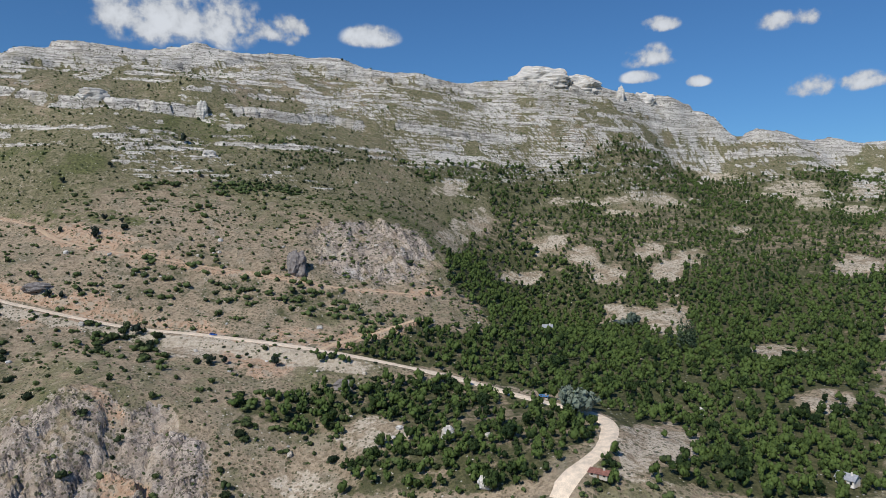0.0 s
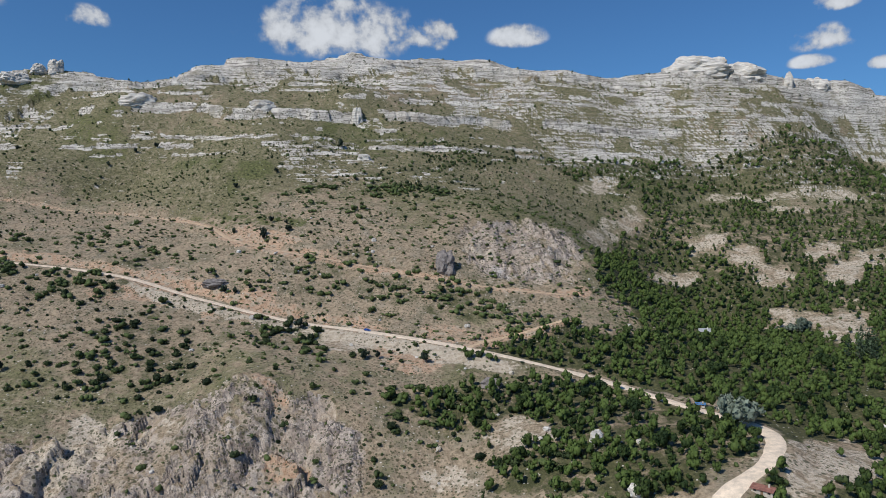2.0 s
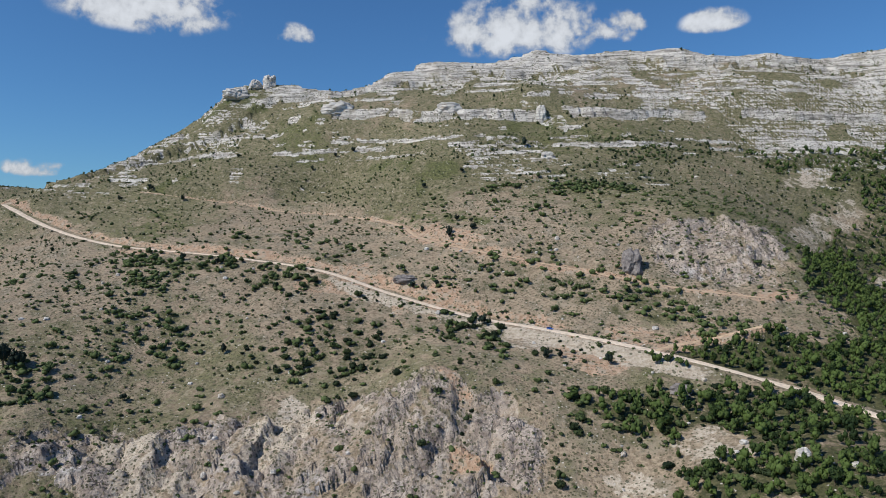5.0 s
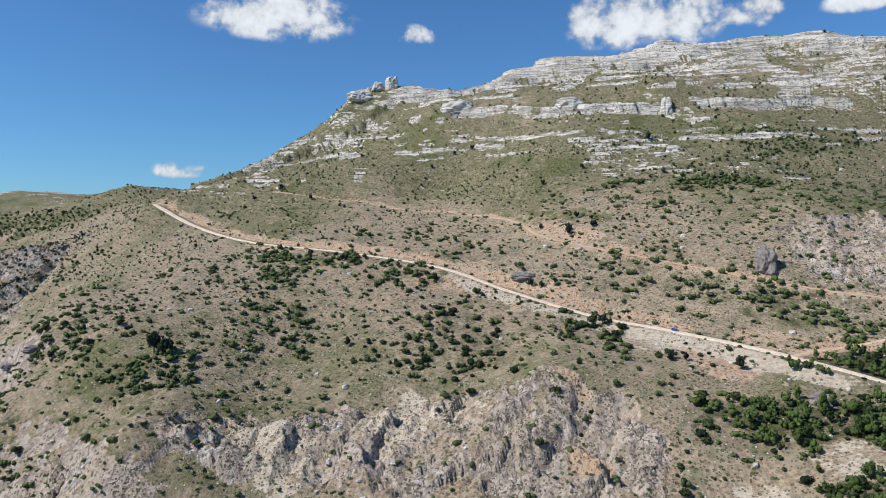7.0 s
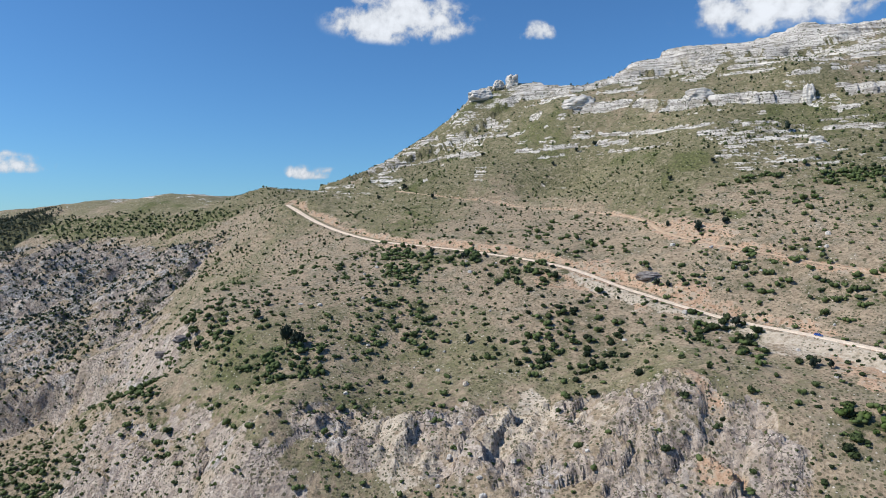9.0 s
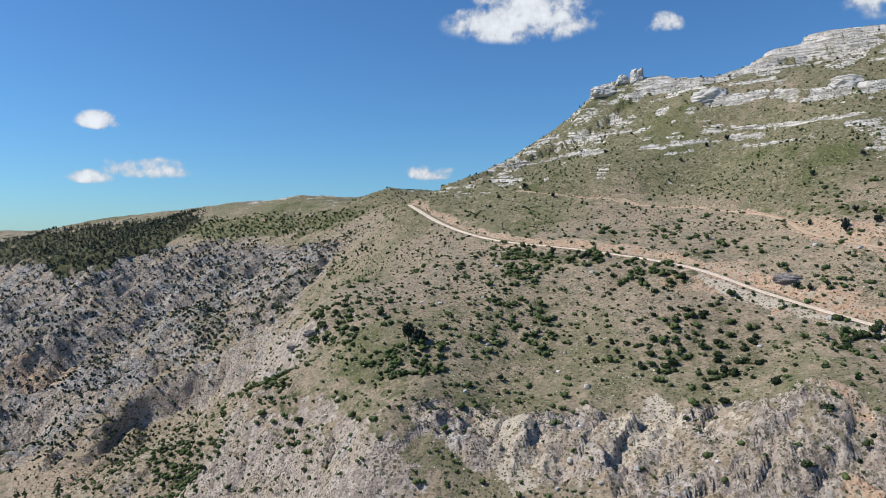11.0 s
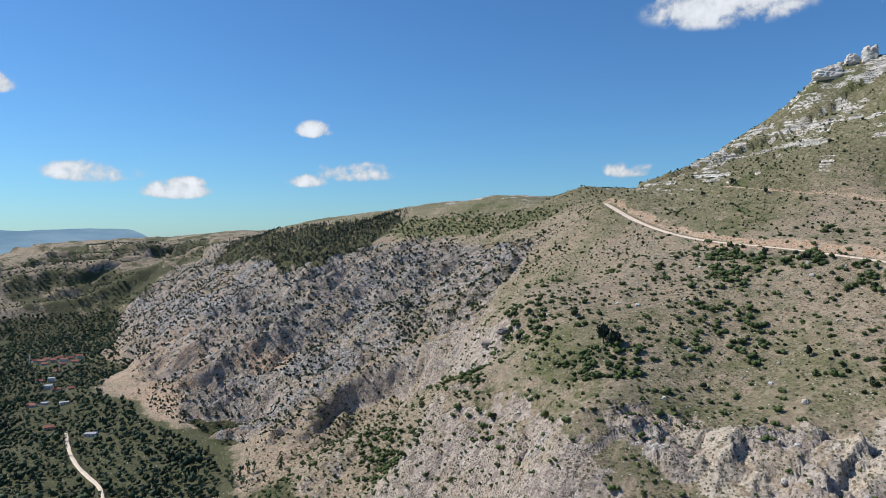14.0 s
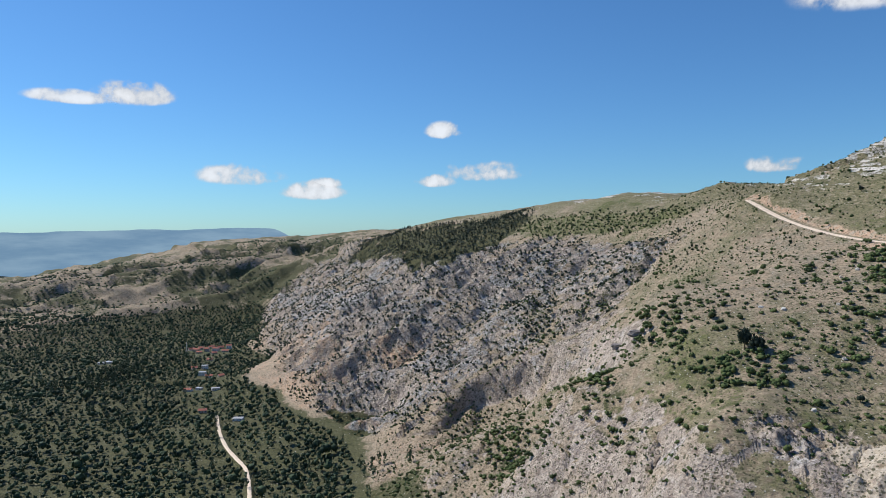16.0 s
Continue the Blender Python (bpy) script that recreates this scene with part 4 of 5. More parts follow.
grove(protos, x[sel], y[sel], z[sel], size[sel], size[sel] * r.uniform(0.8, 1.25, len(sel)), 22)
rest = np.ones(len(x), bool)
rest[sel] = False
big = rest & (np.hypot(x, y) < 620) & (size > 0.9)
small = rest & ~big
plant_mass("shrubs", [shrub_shape(9, 3) for _ in range(12)], x[big], y[big], z[big] - 0.15, size[big], size[big] * r.uniform(0.75, 1.3, big.sum()), MAT_SHRUB, "scattered dark green shrubs on dry slopes", "shrub", 23)
plant_mass("low_shrubs", [shrub_shape(1, 1) for _ in range(12)], x[small], y[small], z[small] - 0.1, size[small], size[small] * r.uniform(0.7, 1.3, small.sum()), MAT_SHRUB, "low scattered bushes among stones and grass", "shrub", 24)

# --- woods and orchards in the side valley
x, y, u, r = spread(5.2, -140, 800, 250, 1200, 31)
az = np.degrees(np.arctan2(-x, y))
wood, orch = wood_share(x, y), within("orchard", x, y, 4, 6)
gaps = smooth(fbm(x, y, 40, 3, 55), -0.7, -0.42)
high = smooth(y, 640, 760)
p = np.maximum(wood * gaps * (0.97 - 0.1 * high - 0.38 * high * smooth(fbm(x, y, 45, 3, 56), 0.35, -0.05)), 0.94 * orch * smooth(fbm(x, y, 30, 2, 57), -0.75, -0.3) * (1 - patches("bare", x, y)))
p = np.maximum(p, 0.95 * patches("hedge", x, y))
keep = (u < p) & (az > -37) & clear_of_ways(x, y, 1.6)
x, y = x[keep], y[keep]
z = land(x, y)
wide = np.clip(np.exp(r.normal(0.98, 0.3, len(x))), 1.3, 4.6)
tall = wide * r.uniform(1.0, 1.45, len(x)) + 0.6
near = (y < 470) & (x > -40) & (x < 260)
sel = np.nonzero(near)[0][:: max(1, near.sum() // 300)][:300]
protos = [plant("tree", ("trunk", "crown"), stem(0.8, 0.06, 5), crown_shape(260), MAT_TREE, "leafy green broadleaf tree in the valley orchard", "tree", "orchard trees") for _ in range(6)]
grove(protos, x[sel], y[sel], z[sel], wide[sel], tall[sel], 32)
rest = np.ones(len(x), bool)
rest[sel] = False
front = rest & (np.hypot(x, y) < 640)
back = rest & ~front
plant_mass("orchard_trees", [crown_shape(42, 2) for _ in range(12)], x[front], y[front], z[front] - 0.3, wide[front], tall[front], MAT_TREE, "dense broadleaf trees filling the valley", "trees", 33)
plant_mass("hillside_trees", [crown_shape(11, 1) for _ in range(10)], x[back], y[back], z[back] - 0.3, wide[back], tall[back], MAT_TREE, "dark green trees on the upper slope below the cliffs", "trees", 34)

# --- pines on the far ridge and the grey slope
x, y, u, r = spread(6.9, -2300, -640, -330, 560, 41)
az = np.degrees(np.arctan2(-x, y))
deep, grey = within("pines", x, y, 25, 50), np.maximum(within("scree", x, y, 20, 20), within("grey_low", x, y, 20, 20))
green = within("plateau_green", x, y, 15, 20)
p = np.maximum(0.95 * deep, grey * 0.85 * smooth(fbm(x, y, 60, 3, 58), -0.6, 0.15))
keep = (u < p) & (az > 50) & (az < 122)
px, py = x[keep], y[keep]
pz = land(px, py)
keep = pz > 24
px, py, pz, deep = px[keep], py[keep], pz[keep], deep[np.nonzero((u < p) & (az > 50) & (az < 122))[0]][keep]
wide = r.uniform(3.8, 8.6, len(px)) * np.where(deep > 0.5, 1.0, 0.9)
dense = (deep > 0.25) | (r.uniform(0, 1, len(px)) < 0.25)
plant_mass("pines", [pine_shape(14) for _ in range(8)], px[dense], py[dense], pz[dense] - 0.3, 2.0 * wide[dense], wide[dense], MAT_PINE, "dark pines on the ridge above the grey rocky slope", "pine trees", 42)
loose = ~dense
plant_mass("junipers", [shrub_shape(2, 2) for _ in range(8)], px[loose], py[loose], pz[loose] - 0.2, 0.46 * wide[loose], 0.62 * wide[loose], MAT_PINE, "dark round junipers dotted over the grey rocky slope", "juniper trees", 44)
keep = (u < np.maximum(grey * 0.5, green * 0.95)) & (az > 50) & (within("pines", x, y, 15, 30) < 0.4)
bx, by = x[keep] + 3, y[keep] + 2
bz = land(bx, by)
keep = bz > 24
bx, by, bz = bx[keep], by[keep], bz[keep]
wide = r.uniform(1.2, 3.2, len(bx)) * (1 + 0.7 * within("plateau_green", bx, by, 15, 20))
plant_mass("far_bushes", [shrub_shape(1, 1) for _ in range(8)], bx, by, bz, wide, wide, MAT_SHRUB, "bushes dotted over the far grey slope and green shoulder", "shrub", 43)

# --- wooded floor of the main valley
VILLAGE = [(-1202, -282, 2), (-1185, -267, 1), (-1182, -247, 1), (-1264, -310, 1), (-1261, -291, 2), (-1469, -365, 1), (-1446, -349, 2), (-1479, -348, 1), (-1449, -330, 2), (-1490, -330, 1),
           (-1453, -313, 2), (-1480, -309, 1), (-1442, -292, 1), (-1484, -293, 2), (-1431, -341, 1), (-1419, -310, 1), (-1097, -262, 1), (-1088, -277, 1), (-1081, -234, 1), (-963, -226, 1), (-905, -168, 1), (-1333, -494, 1), (-1342, -484, 1), (-1344, -301, 1)]
x, y, u, r = spread(8.6, -2500, -480, -1250, 120, 61)
az = np.degrees(np.arctan2(-x, y))
keep = (az > 84) & (az < 121) & (u < 0.93 * smooth(fbm(x, y, 90, 3, 59), -0.8, -0.5)) & clear_of_ways(x, y, 3.6)
for vx, vy, _ in VILLAGE:
    keep &= (np.hypot(x - vx, y - vy) > 10) & (np.hypot(x - vx * 0.985, y - vy * 0.985) > 11) & (np.hypot(x - vx * 0.97, y - vy * 0.97) > 9)
x, y = x[keep], y[keep]
z = land(x, y)
keep = z < 18 + 9 * smooth(x, -1000, -1200) + 26 * smooth(x, -1300, -1650)
x, y, z = x[keep], y[keep], z[keep]
wide = np.exp(r.normal(1.45, 0.34, len(x)))
plant_mass("valley_trees", [crown_shape(6, 0) for _ in range(10)], x, y, z - 0.5, wide, wide * r.uniform(0.8, 1.3, len(x)) + 0.5, MAT_VALE_HAZED, "dense woods and orchards on the valley floor", "trees", 62)

# --- scrub on the hills across the valley
x, y, u, r = spread(13, -2700, -1500, -1050, 0, 63)
az = np.degrees(np.arctan2(-x, y))
z = land(x, y)
keep = (u < 0.85 * smooth(fbm(x, y, 160, 4, 64), -0.35, 0.15)) & (az > 92) & (az < 121) & (z >= 42)
x, y, z = x[keep], y[keep], z[keep]
wide = r.uniform(3.0, 7.5, len(x))
plant_mass("hill_scrub", [crown_shape(3, 0) for _ in range(8)], x, y, z - 0.5, wide, wide * 0.9, MAT_VALE_HAZED, "scrub and small trees on hills across the valley", "trees", 65)

# ---------------- clouds, far behind the mountain ----------------
CLOUDS = [  # degrees left, degrees up, half width, half height
    (21.0, 16.5, 728, 324), (12.4, 16.5, 234, 149), (6.0, 16.3, 240, 125), (-17.3, 16.6, 182, 81), (-16.7, 14.2, 218, 128), (-26.8, 15.9, 246, 108), (-28.5, 11.1, 229, 119), (-31.3, 11.1, 178, 90), (50.7, 17.0, 625, 271), (39.5, 16.1, 182, 108), (57.8, 5.0, 213, 83), (100.2, 4.6, 337, 109), (94.4, 3.4, 262, 93), (93.5, 4.1, 150, 57), (83.7, 8.4, 156, 89), (80.4, 5.0, 363, 104), (84.4, 4.3, 165, 68), (58.1, 5.1, 225, 88), (108.0, 10.4, 279, 116), (112.3, 9.9, 278, 68), (107.4, 10.5, 241, 116), (-15.9, 12.8, 153, 66), (-20.3, 12.2, 102, 58), (13.5, 16.4, 286, 162),
]


def cloud_material():
    m = Mat("cloud")
    p = m.place()
    tc = m.n.new("ShaderNodeTexCoord").outputs["Object"]
    sep = m.n.new("ShaderNodeSeparateXYZ")
    m.l.new(tc, sep.inputs[0])
    xx = m.math("MULTIPLY", sep.outputs[0], sep.outputs[0])
    low = m.math("MULTIPLY", m.math("MINIMUM", sep.outputs[2], 0.0), 1.25)
    zz = m.math("ADD", m.math("MULTIPLY", sep.outputs[2], sep.outputs[2]), m.math("MULTIPLY", low, low))
    body = m.math("SUBTRACT", 1.0, m.math("ADD", xx, zz))
    puff = m.math("ADD", m.math("MULTIPLY", m.noise(p, 0.0052, 5, 0.5, 0.3), 3.1), m.math("MULTIPLY", m.noise(p, 0.014, 4, 0.55), 1.4))
    a = m.math("ADD", body, m.math("SUBTRACT", puff, m.math("ADD", 2.2, m.math("MULTIPLY", m.n.new("ShaderNodeObjectInfo").outputs["Random"], 0.75))))
    alpha = m.math("MULTIPLY", m.span(a, -0.15, 0.75), m.span(body, 0.0, 0.55))
    alpha = m.math("MULTIPLY", alpha, 0.95)
    glow = m.n.new("ShaderNodeEmission")
    glow.inputs[0].default_value = (0.90, 0.94, 1.0, 1)
    m.put(m.span(a, 0.0, 1.3, 0.62, 0.95), glow.inputs[1])
    clear = m.n.new("ShaderNodeBsdfTransparent")
    mixer = m.n.new("ShaderNodeMixShader")
    m.l.new(alpha, mixer.inputs[0])
    m.l.new(clear.outputs[0], mixer.inputs[1])
    m.l.new(glow.outputs[0], mixer.inputs[2])
    m.l.new(mixer.outputs[0], m.n["Material Output"].inputs[0])
    return m.m


MAT_CLOUD = cloud_material()


def cloud_mesh():
    """A low dome of vapour, bulging towards the valley."""
    n = 12
    g = np.linspace(-1, 1, n)
    u, v = np.meshgrid(g, g)
    b = 0.12 * np.clip(1 - u * u - v * v, 0, 1)
    i = np.arange(n * n).reshape(n, n)
    f = np.stack([i[:-1, :-1], i[:-1, 1:], i[1:, 1:], i[1:, :-1]], -1).reshape(-1, 4)
    return mesh_from("cloud", np.stack([u, -b, v], -1).reshape(-1, 3), f, [MAT_CLOUD], True)


CLOUD_MESH = cloud_mesh()
for left, up, wide, high in CLOUDS:
    d = 4850.0
    ob = tagged(new("cloud", CLOUD_MESH), "small white fair-weather cloud in the blue sky", "cloud", "clouds", "structure")
    ob.matrix_world = Matrix.LocRotScale((-math.sin(radians(left)) * d, math.cos(radians(left)) * d, EYE + d * math.tan(radians(up))),
                                         Euler((0, 0, radians(left))), (wide, 0.3 * wide, high))


# ---------------- the farthest tablelands, haze painted in as a blue glow ----
def tableland():
    a = np.linspace(88, 121, 160)
    top = 12 + 16 * smooth(a, 116, 108) + 12 * fbm(a, a * 0, 3.0, 4, 91) + 14 * smooth(a, 105, 101) + 6 * smooth(np.abs(a - 107), 1.5, 0.5)
    top = -60 + (top + 60) * smooth(a, 95.0, 98.0)
    rows = []
    for k, (d, h) in enumerate(((4620, -260), (4640, -120), (4680, -30), (4720, None), (4800, None))):
        zz = EYE + (top + (2 if k == 4 else 0) if h is None else h + 0 * a)
        rows.append(np.stack([-np.sin(np.radians(a)) * d, np.cos(np.radians(a)) * d, zz], -1))
    v = np.stack(rows, 0)
    i = np.arange(v.shape[0] * v.shape[1]).reshape(v.shape[:2])
    f = np.stack([i[:-1, :-1], i[:-1, 1:], i[1:, 1:], i[1:, :-1]], -1).reshape(-1, 4)
    m = Mat("painted_haze")
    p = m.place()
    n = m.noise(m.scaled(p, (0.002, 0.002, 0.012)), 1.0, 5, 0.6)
    # unlit blue emission stands in for the haze over these hills
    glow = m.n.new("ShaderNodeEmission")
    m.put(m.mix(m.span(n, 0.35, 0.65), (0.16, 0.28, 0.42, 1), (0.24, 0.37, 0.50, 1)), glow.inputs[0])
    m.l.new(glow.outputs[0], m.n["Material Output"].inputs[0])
    return tagged(new("backdrop", mesh_from("backdrop", v.reshape(-1, 3), f, [m.m], True)), "far flat-topped hills, their haze painted as a pale blue glow", "backdrop", kind="structure")


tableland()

# ---------------- rocks, trees of their own, buildings ----------------
def limestone():
    m = Mat("limestone")
    p = m.place()
    beds = m.noise(m.scaled(p, (0.06, 0.06, 0.8)), 1.0, 5, 0.62, 0.5)
    fine, mid = m.noise(p, 0.7, 5, 0.65), m.noise(p, 0.15, 4)
    c = m.mix(m.span(beds, 0.36, 0.62), (0.40, 0.38, 0.35), (0.68, 0.65, 0.60))
    c = m.mix(m.span(fine, 0.52, 0.72), c, (0.34, 0.315, 0.285))
    c = m.mix(m.span(mid, 0.55, 0.7), c, (0.50, 0.43, 0.34))
    m.color(c)
    m.bump(m.math("ADD", fine, m.math("MULTIPLY", beds, 0.8)), 1.0, 0.7)
    return m.m


MAT_LIMESTONE = limestone()
MAT_DARKROCK = plain("dark_rock", (0.21, 0.19, 0.18), 0.95, 0.5, 0.45)
MAT_PLASTER = plain("white_plaster", (0.74, 0.71, 0.66), 0.9, 0.5, 0.12)
MAT_STONEWALL = plain("stone_wall", (0.46, 0.42, 0.36), 0.95, 0.8, 0.25)
MAT_REDTILE = plain("red_roof_tiles", (0.33, 0.13, 0.095), 0.85, 0.8, 0.3)
MAT_RUST = plain("rusted_sheet", (0.27, 0.13, 0.10), 0.7, 0.9, 0.4, 0.3)
MAT_TIN = plain("weathered_tin", (0.44, 0.45, 0.47), 0.5, 0.7, 0.2, 0.4)
MAT_BLUETIN = plain("blue_sheet", (0.06, 0.17, 0.36), 0.5, 0.8, 0.25)
MAT_GLASS = plain("dark_window_glass", (0.03, 0.035, 0.04), 0.15, 1.0, 0.2)
MAT_WOOD = plain("weathered_wood", (0.20, 0.13, 0.08), 0.85, 2.0, 0.3)
MAT_CARBLUE = plain("blue_car_paint", (0.025, 0.10, 0.42), 0.3, 1.0, 0.08, 0.2)
MAT_TYRE = plain("tyre_rubber", (0.025, 0.025, 0.025), 0.85, 4.0, 0.2)
MAT_RIM = plain("alloy", (0.55, 0.55, 0.56), 0.35, 3.0, 0.1, 0.9)
MAT_LAMP = plain("lamp_glass", (0.7, 0.7, 0.68), 0.15, 3.0, 0.05)
MAT_REDLAMP = plain("red_lamp_glass", (0.45, 0.03, 0.02), 0.2, 3.0, 0.05)


def level(x, y):
    return float(land(np.array([float(x)]), np.array([float(y)]))[0])


def part(name, bm, material, parent, label=""):
    """Links a bmesh as one mesh object under a thing or a part."""
    me = bpy.data.meshes.new(name)
    bmesh.ops.recalc_face_normals(bm, faces=bm.faces)
    bm.to_mesh(me)
    bm.free()
    me.materials.append(material)
    ob = new(name, me)
    ob.parent = parent
    return tagged(ob, label) if label else ob


def box(x0, x1, y0, y1, z0, z1, bevel=0.0):
    bm = bmesh.new()
    bmesh.ops.create_cube(bm, size=1.0, matrix=Matrix.LocRotScale(((x0 + x1) / 2, (y0 + y1) / 2, (z0 + z1) / 2), None, (x1 - x0, y1 - y0, z1 - z0)))
    if bevel:
        bmesh.ops.bevel(bm, geom=bm.edges[:], offset=bevel, segments=2, affect="EDGES")
    return bm


def prism(outline, a, b, axis="y"):
    """A solid from an outline (u, z), drawn out between a and b."""
    bm = bmesh.new()
    put = (lambda u, z, d: (u, d, z)) if axis == "y" else (lambda u, z, d: (d, u, z))
    front, back = [bm.verts.new(put(u, z, a)) for u, z in outline], [bm.verts.new(put(u, z, b)) for u, z in outline]
    bm.faces.new(front)
    bm.faces.new(back[::-1])
    for i in range(len(outline)):
        j = (i + 1) % len(outline)
        bm.faces.new((front[i], front[j], back[j], back[i]))
    return bm


# --- outcrops and boulders
def rock(x, y, wide, deep, high, turn, label, mat=None, sink=0.3, squash=0.9, seed=1.0):
    """A weathered block: squared off, split by bedding planes, rough all over."""
    bm = bmesh.new()
    bmesh.ops.create_icosphere(bm, subdivisions=4 if wide > 8 else 3, radius=1.0)
    for v in bm.verts:
        c = v.co.copy()
        k = (abs(c.x) ** 3.2 + abs(c.y) ** 3.2 + abs(c.z) ** 3.2) ** (-1 / 3.2)
        c *= 1 + squash * (k - 1)
        q = Vector((c.x * 1.6 + seed * 7.1, c.y * 1.6 - seed * 3.3, c.z * 1.6 + seed))
        facet = noise.voronoi(q * 1.1)[0]
        c *= 1.06 + 0.24 * noise.noise(q) - 0.34 * (facet[0] - 0.35) + 0.10 * noise.noise(q * 3.1) - 0.10 * (noise.voronoi(q * 3.0)[0][0] - 0.3)
        bed = noise.noise(Vector((seed * 3.0, 0.0, c.z * 5.0))) + 0.6 * noise.noise(Vector((seed, 4.0, c.z * 11.0)))
        c.x *= 1 + 0.05 * bed
        c.y *= 1 + 0.05 * bed
        c.x *= 1.05 - 0.14 * c.z
        c.y *= 1.05 - 0.14 * c.z
        v.co = Vector((c.x * wide / 2, c.y * deep / 2, (c.z + 1) * high / 2))
    me = bpy.data.meshes.new("rock_outcrop")
    bm.to_mesh(me)
    bm.free()
    me.materials.append(mat or MAT_LIMESTONE)
    ob = tagged(new("boulder" if wide < 8 else "rock_outcrop", me), label, "rock")
    ob.matrix_world = Matrix.LocRotScale((x, y, level(x, y) - sink * high), Euler((0, 0, radians(turn))), None)
    return ob


rock(-257, 736, 11, 11, 24, 19, "tall pale limestone pillar standing before the cliff", squash=0.9, seed=1.3)
rock(-619, 700, 17, 16, 24, 42, "blocky pale rock crown on the skyline of the ridge", seed=2.1, sink=0.42)
rock(-631, 687, 14, 12, 15, 70, "cleft pale rock tower on the skyline of the ridge", seed=2.9, sink=0.42)
rock(-643, 664, 30, 20, 16, 44, "low pale rock shoulder on the skyline of the ridge", seed=3.7, sink=0.62)
rock(-489, 674, 36, 18, 17, 36, "pale cliff block with a hollow under its rim", seed=4.4, sink=0.6)
rock(-102, 479, 13, 12, 20, 12, "dark grey crag beside the earth track", MAT_DARKROCK, seed=5.2, sink=0.42)
rock(150, 1070, 88, 50, 38, -8, "broad white limestone dome on the mountain crest", seed=6.6, sink=0.8)
rock(212, 1084, 60, 36, 34, -11, "rounded white limestone block on the mountain crest", seed=7.9, sink=0.76)
rock(280, 1084, 11, 10, 28, -14, "slender white rock pinnacle on the crest", seed=8.2, squash=0.8)
rock(330, 1130, 34, 24, 26, -16, "stepped pale rock head on the crest", seed=9.5, sink=0.66)
rock(-484, 196, 13, 7, 5, 68, "dark overhanging rock ledge above the gorge", MAT_DARKROCK, seed=10.1, sink=0.4)
rock(-512, 192, 11, 7, 4.5, 60, "broken rock ledge above the gorge", MAT_DARKROCK, seed=11.3, sink=0.4)
rock(-250, 424, 16, 9, 6, 31, "brown rock slab on the slope above the road", MAT_DARKROCK, seed=12.4, sink=0.45)
rock(2, 309, 5.5, 5, 7, 0, "large pale boulder among orchard trees", seed=13.2, sink=0.1)
rock(17, 274, 6, 5, 5.5, -4, "pale boulder at the edge of the orchard", seed=14.8, sink=0.15)
rock(-52, 361, 10, 7, 6, 8, "dark grey boulder among shrubs below the road", MAT_DARKROCK, seed=15.5)
rock(-355, 699, 26, 14, 14, 27, "pale rock block in the cliff band", seed=16.7, sink=0.45)
rock(-217, 640, 12, 9, 8, 19, "whitish boulder on the green slope", seed=17.1)
rock(134, 358, 4.5, 4, 4.5, -20, "white boulder between trees", seed=18.3, sink=0.15)
rr = np.random.default_rng(77)
for k in range(90):     # loose blocks below the cliffs and over the crags
    a, d = rr.uniform(-10, 62), rr.uniform(300, 560)
    bx, by = -math.sin(radians(a)) * d, math.cos(radians(a)) * d
    if not clear_of_ways(np.array([bx]), np.array([by]), 3.0)[0] or wood_share(np.array([bx]), np.array([by]))[0] > 0.3:
        continue
    s = rr.uniform(1.2, 3.4)
    rock(bx, by, s, s * rr.uniform(0.6, 1.0), s * rr.uniform(0.5, 0.9), rr.uniform(0, 180), "pale weathered boulder lying on the dry slope", seed=20 + k * 0.7)["group"] = "loose boulders"

# --- single trees
JUNIPERS = [  # x, y, height
    (-389, 224, 12.5), (-382, 228, 11), (-248, 659, 9), (-243, 480, 6.5), (-229, 492, 5), (-177, 396, 7.5), (-423, 379, 6), (-391, 384, 5), (-241, 419, 5.5), (-326, 251, 5), (-309, 308, 6), (-590, 489, 7), (-540, 485, 6), (-595, 456, 6), (-469, 598, 5), (-245, 484, 6.5), (-248, 504, 5.5), (-228, 493, 5.5), (-233, 419, 5), (-224, 423, 4), (-91, 374, 6), (-125, 370, 5), (-118, 371, 4.5), (-125, 367, 5), (-460, 195, 6), (-440, 210, 5), (-272, 488, 5), (-235, 503, 4), (-303, 547, 5), (-277, 573, 5), (-551, 572, 5), (-455, 621, 5), (-438, 631, 6),
]
jun = [plant("juniper", ("trunk", "crown"), stem(0.7, 0.05, 3), (lambda s: (s[0] * np.array([0.55, 0.55, 0.75]), s[1]))(crown_shape(240)), MAT_PINE, "dark upright juniper on the dry slope", "tree", "junipers") for _ in range(4)]
jx, jy, jh = (np.array(v, float) for v in zip(*JUNIPERS))
grove(jun, jx, jy, land(jx, jy), jh * 0.8, jh, 71)
will = [plant("willow", ("trunk", "crown"), stem(0.8, 0.06, 6), crown_shape(420), MAT_GREYLEAF, "large silvery-leaved willow beside the white road", "tree", "silvery trees") for _ in range(2)]
wx, wy = np.array([66.0, 60.0, 72.0, 152.0, 147.0]), np.array([329.0, 336.0, 338.0, 556.0, 560.0])
grove(will, wx, wy, land(wx, wy), np.array([8.5, 6.0, 5.5, 7.0, 5.0]), np.array([11.0, 9.0, 7.5, 8.0, 6.0]), 72)
pops = [plant("poplar", ("trunk", "crown"), stem(0.5, 0.02, 3, 0.02), poplar_shape(260), MAT_POPLAR, "tall slim poplar rising above the woods", "tree", "poplars") for _ in range(4)]
r = np.random.default_rng(73)
px = np.concatenate([166 + r.normal(0, 5, 7), -1180 + r.normal(0, 55, 44), -1000 + r.normal(0, 90, 30), -800 + r.normal(0, 60, 16)])
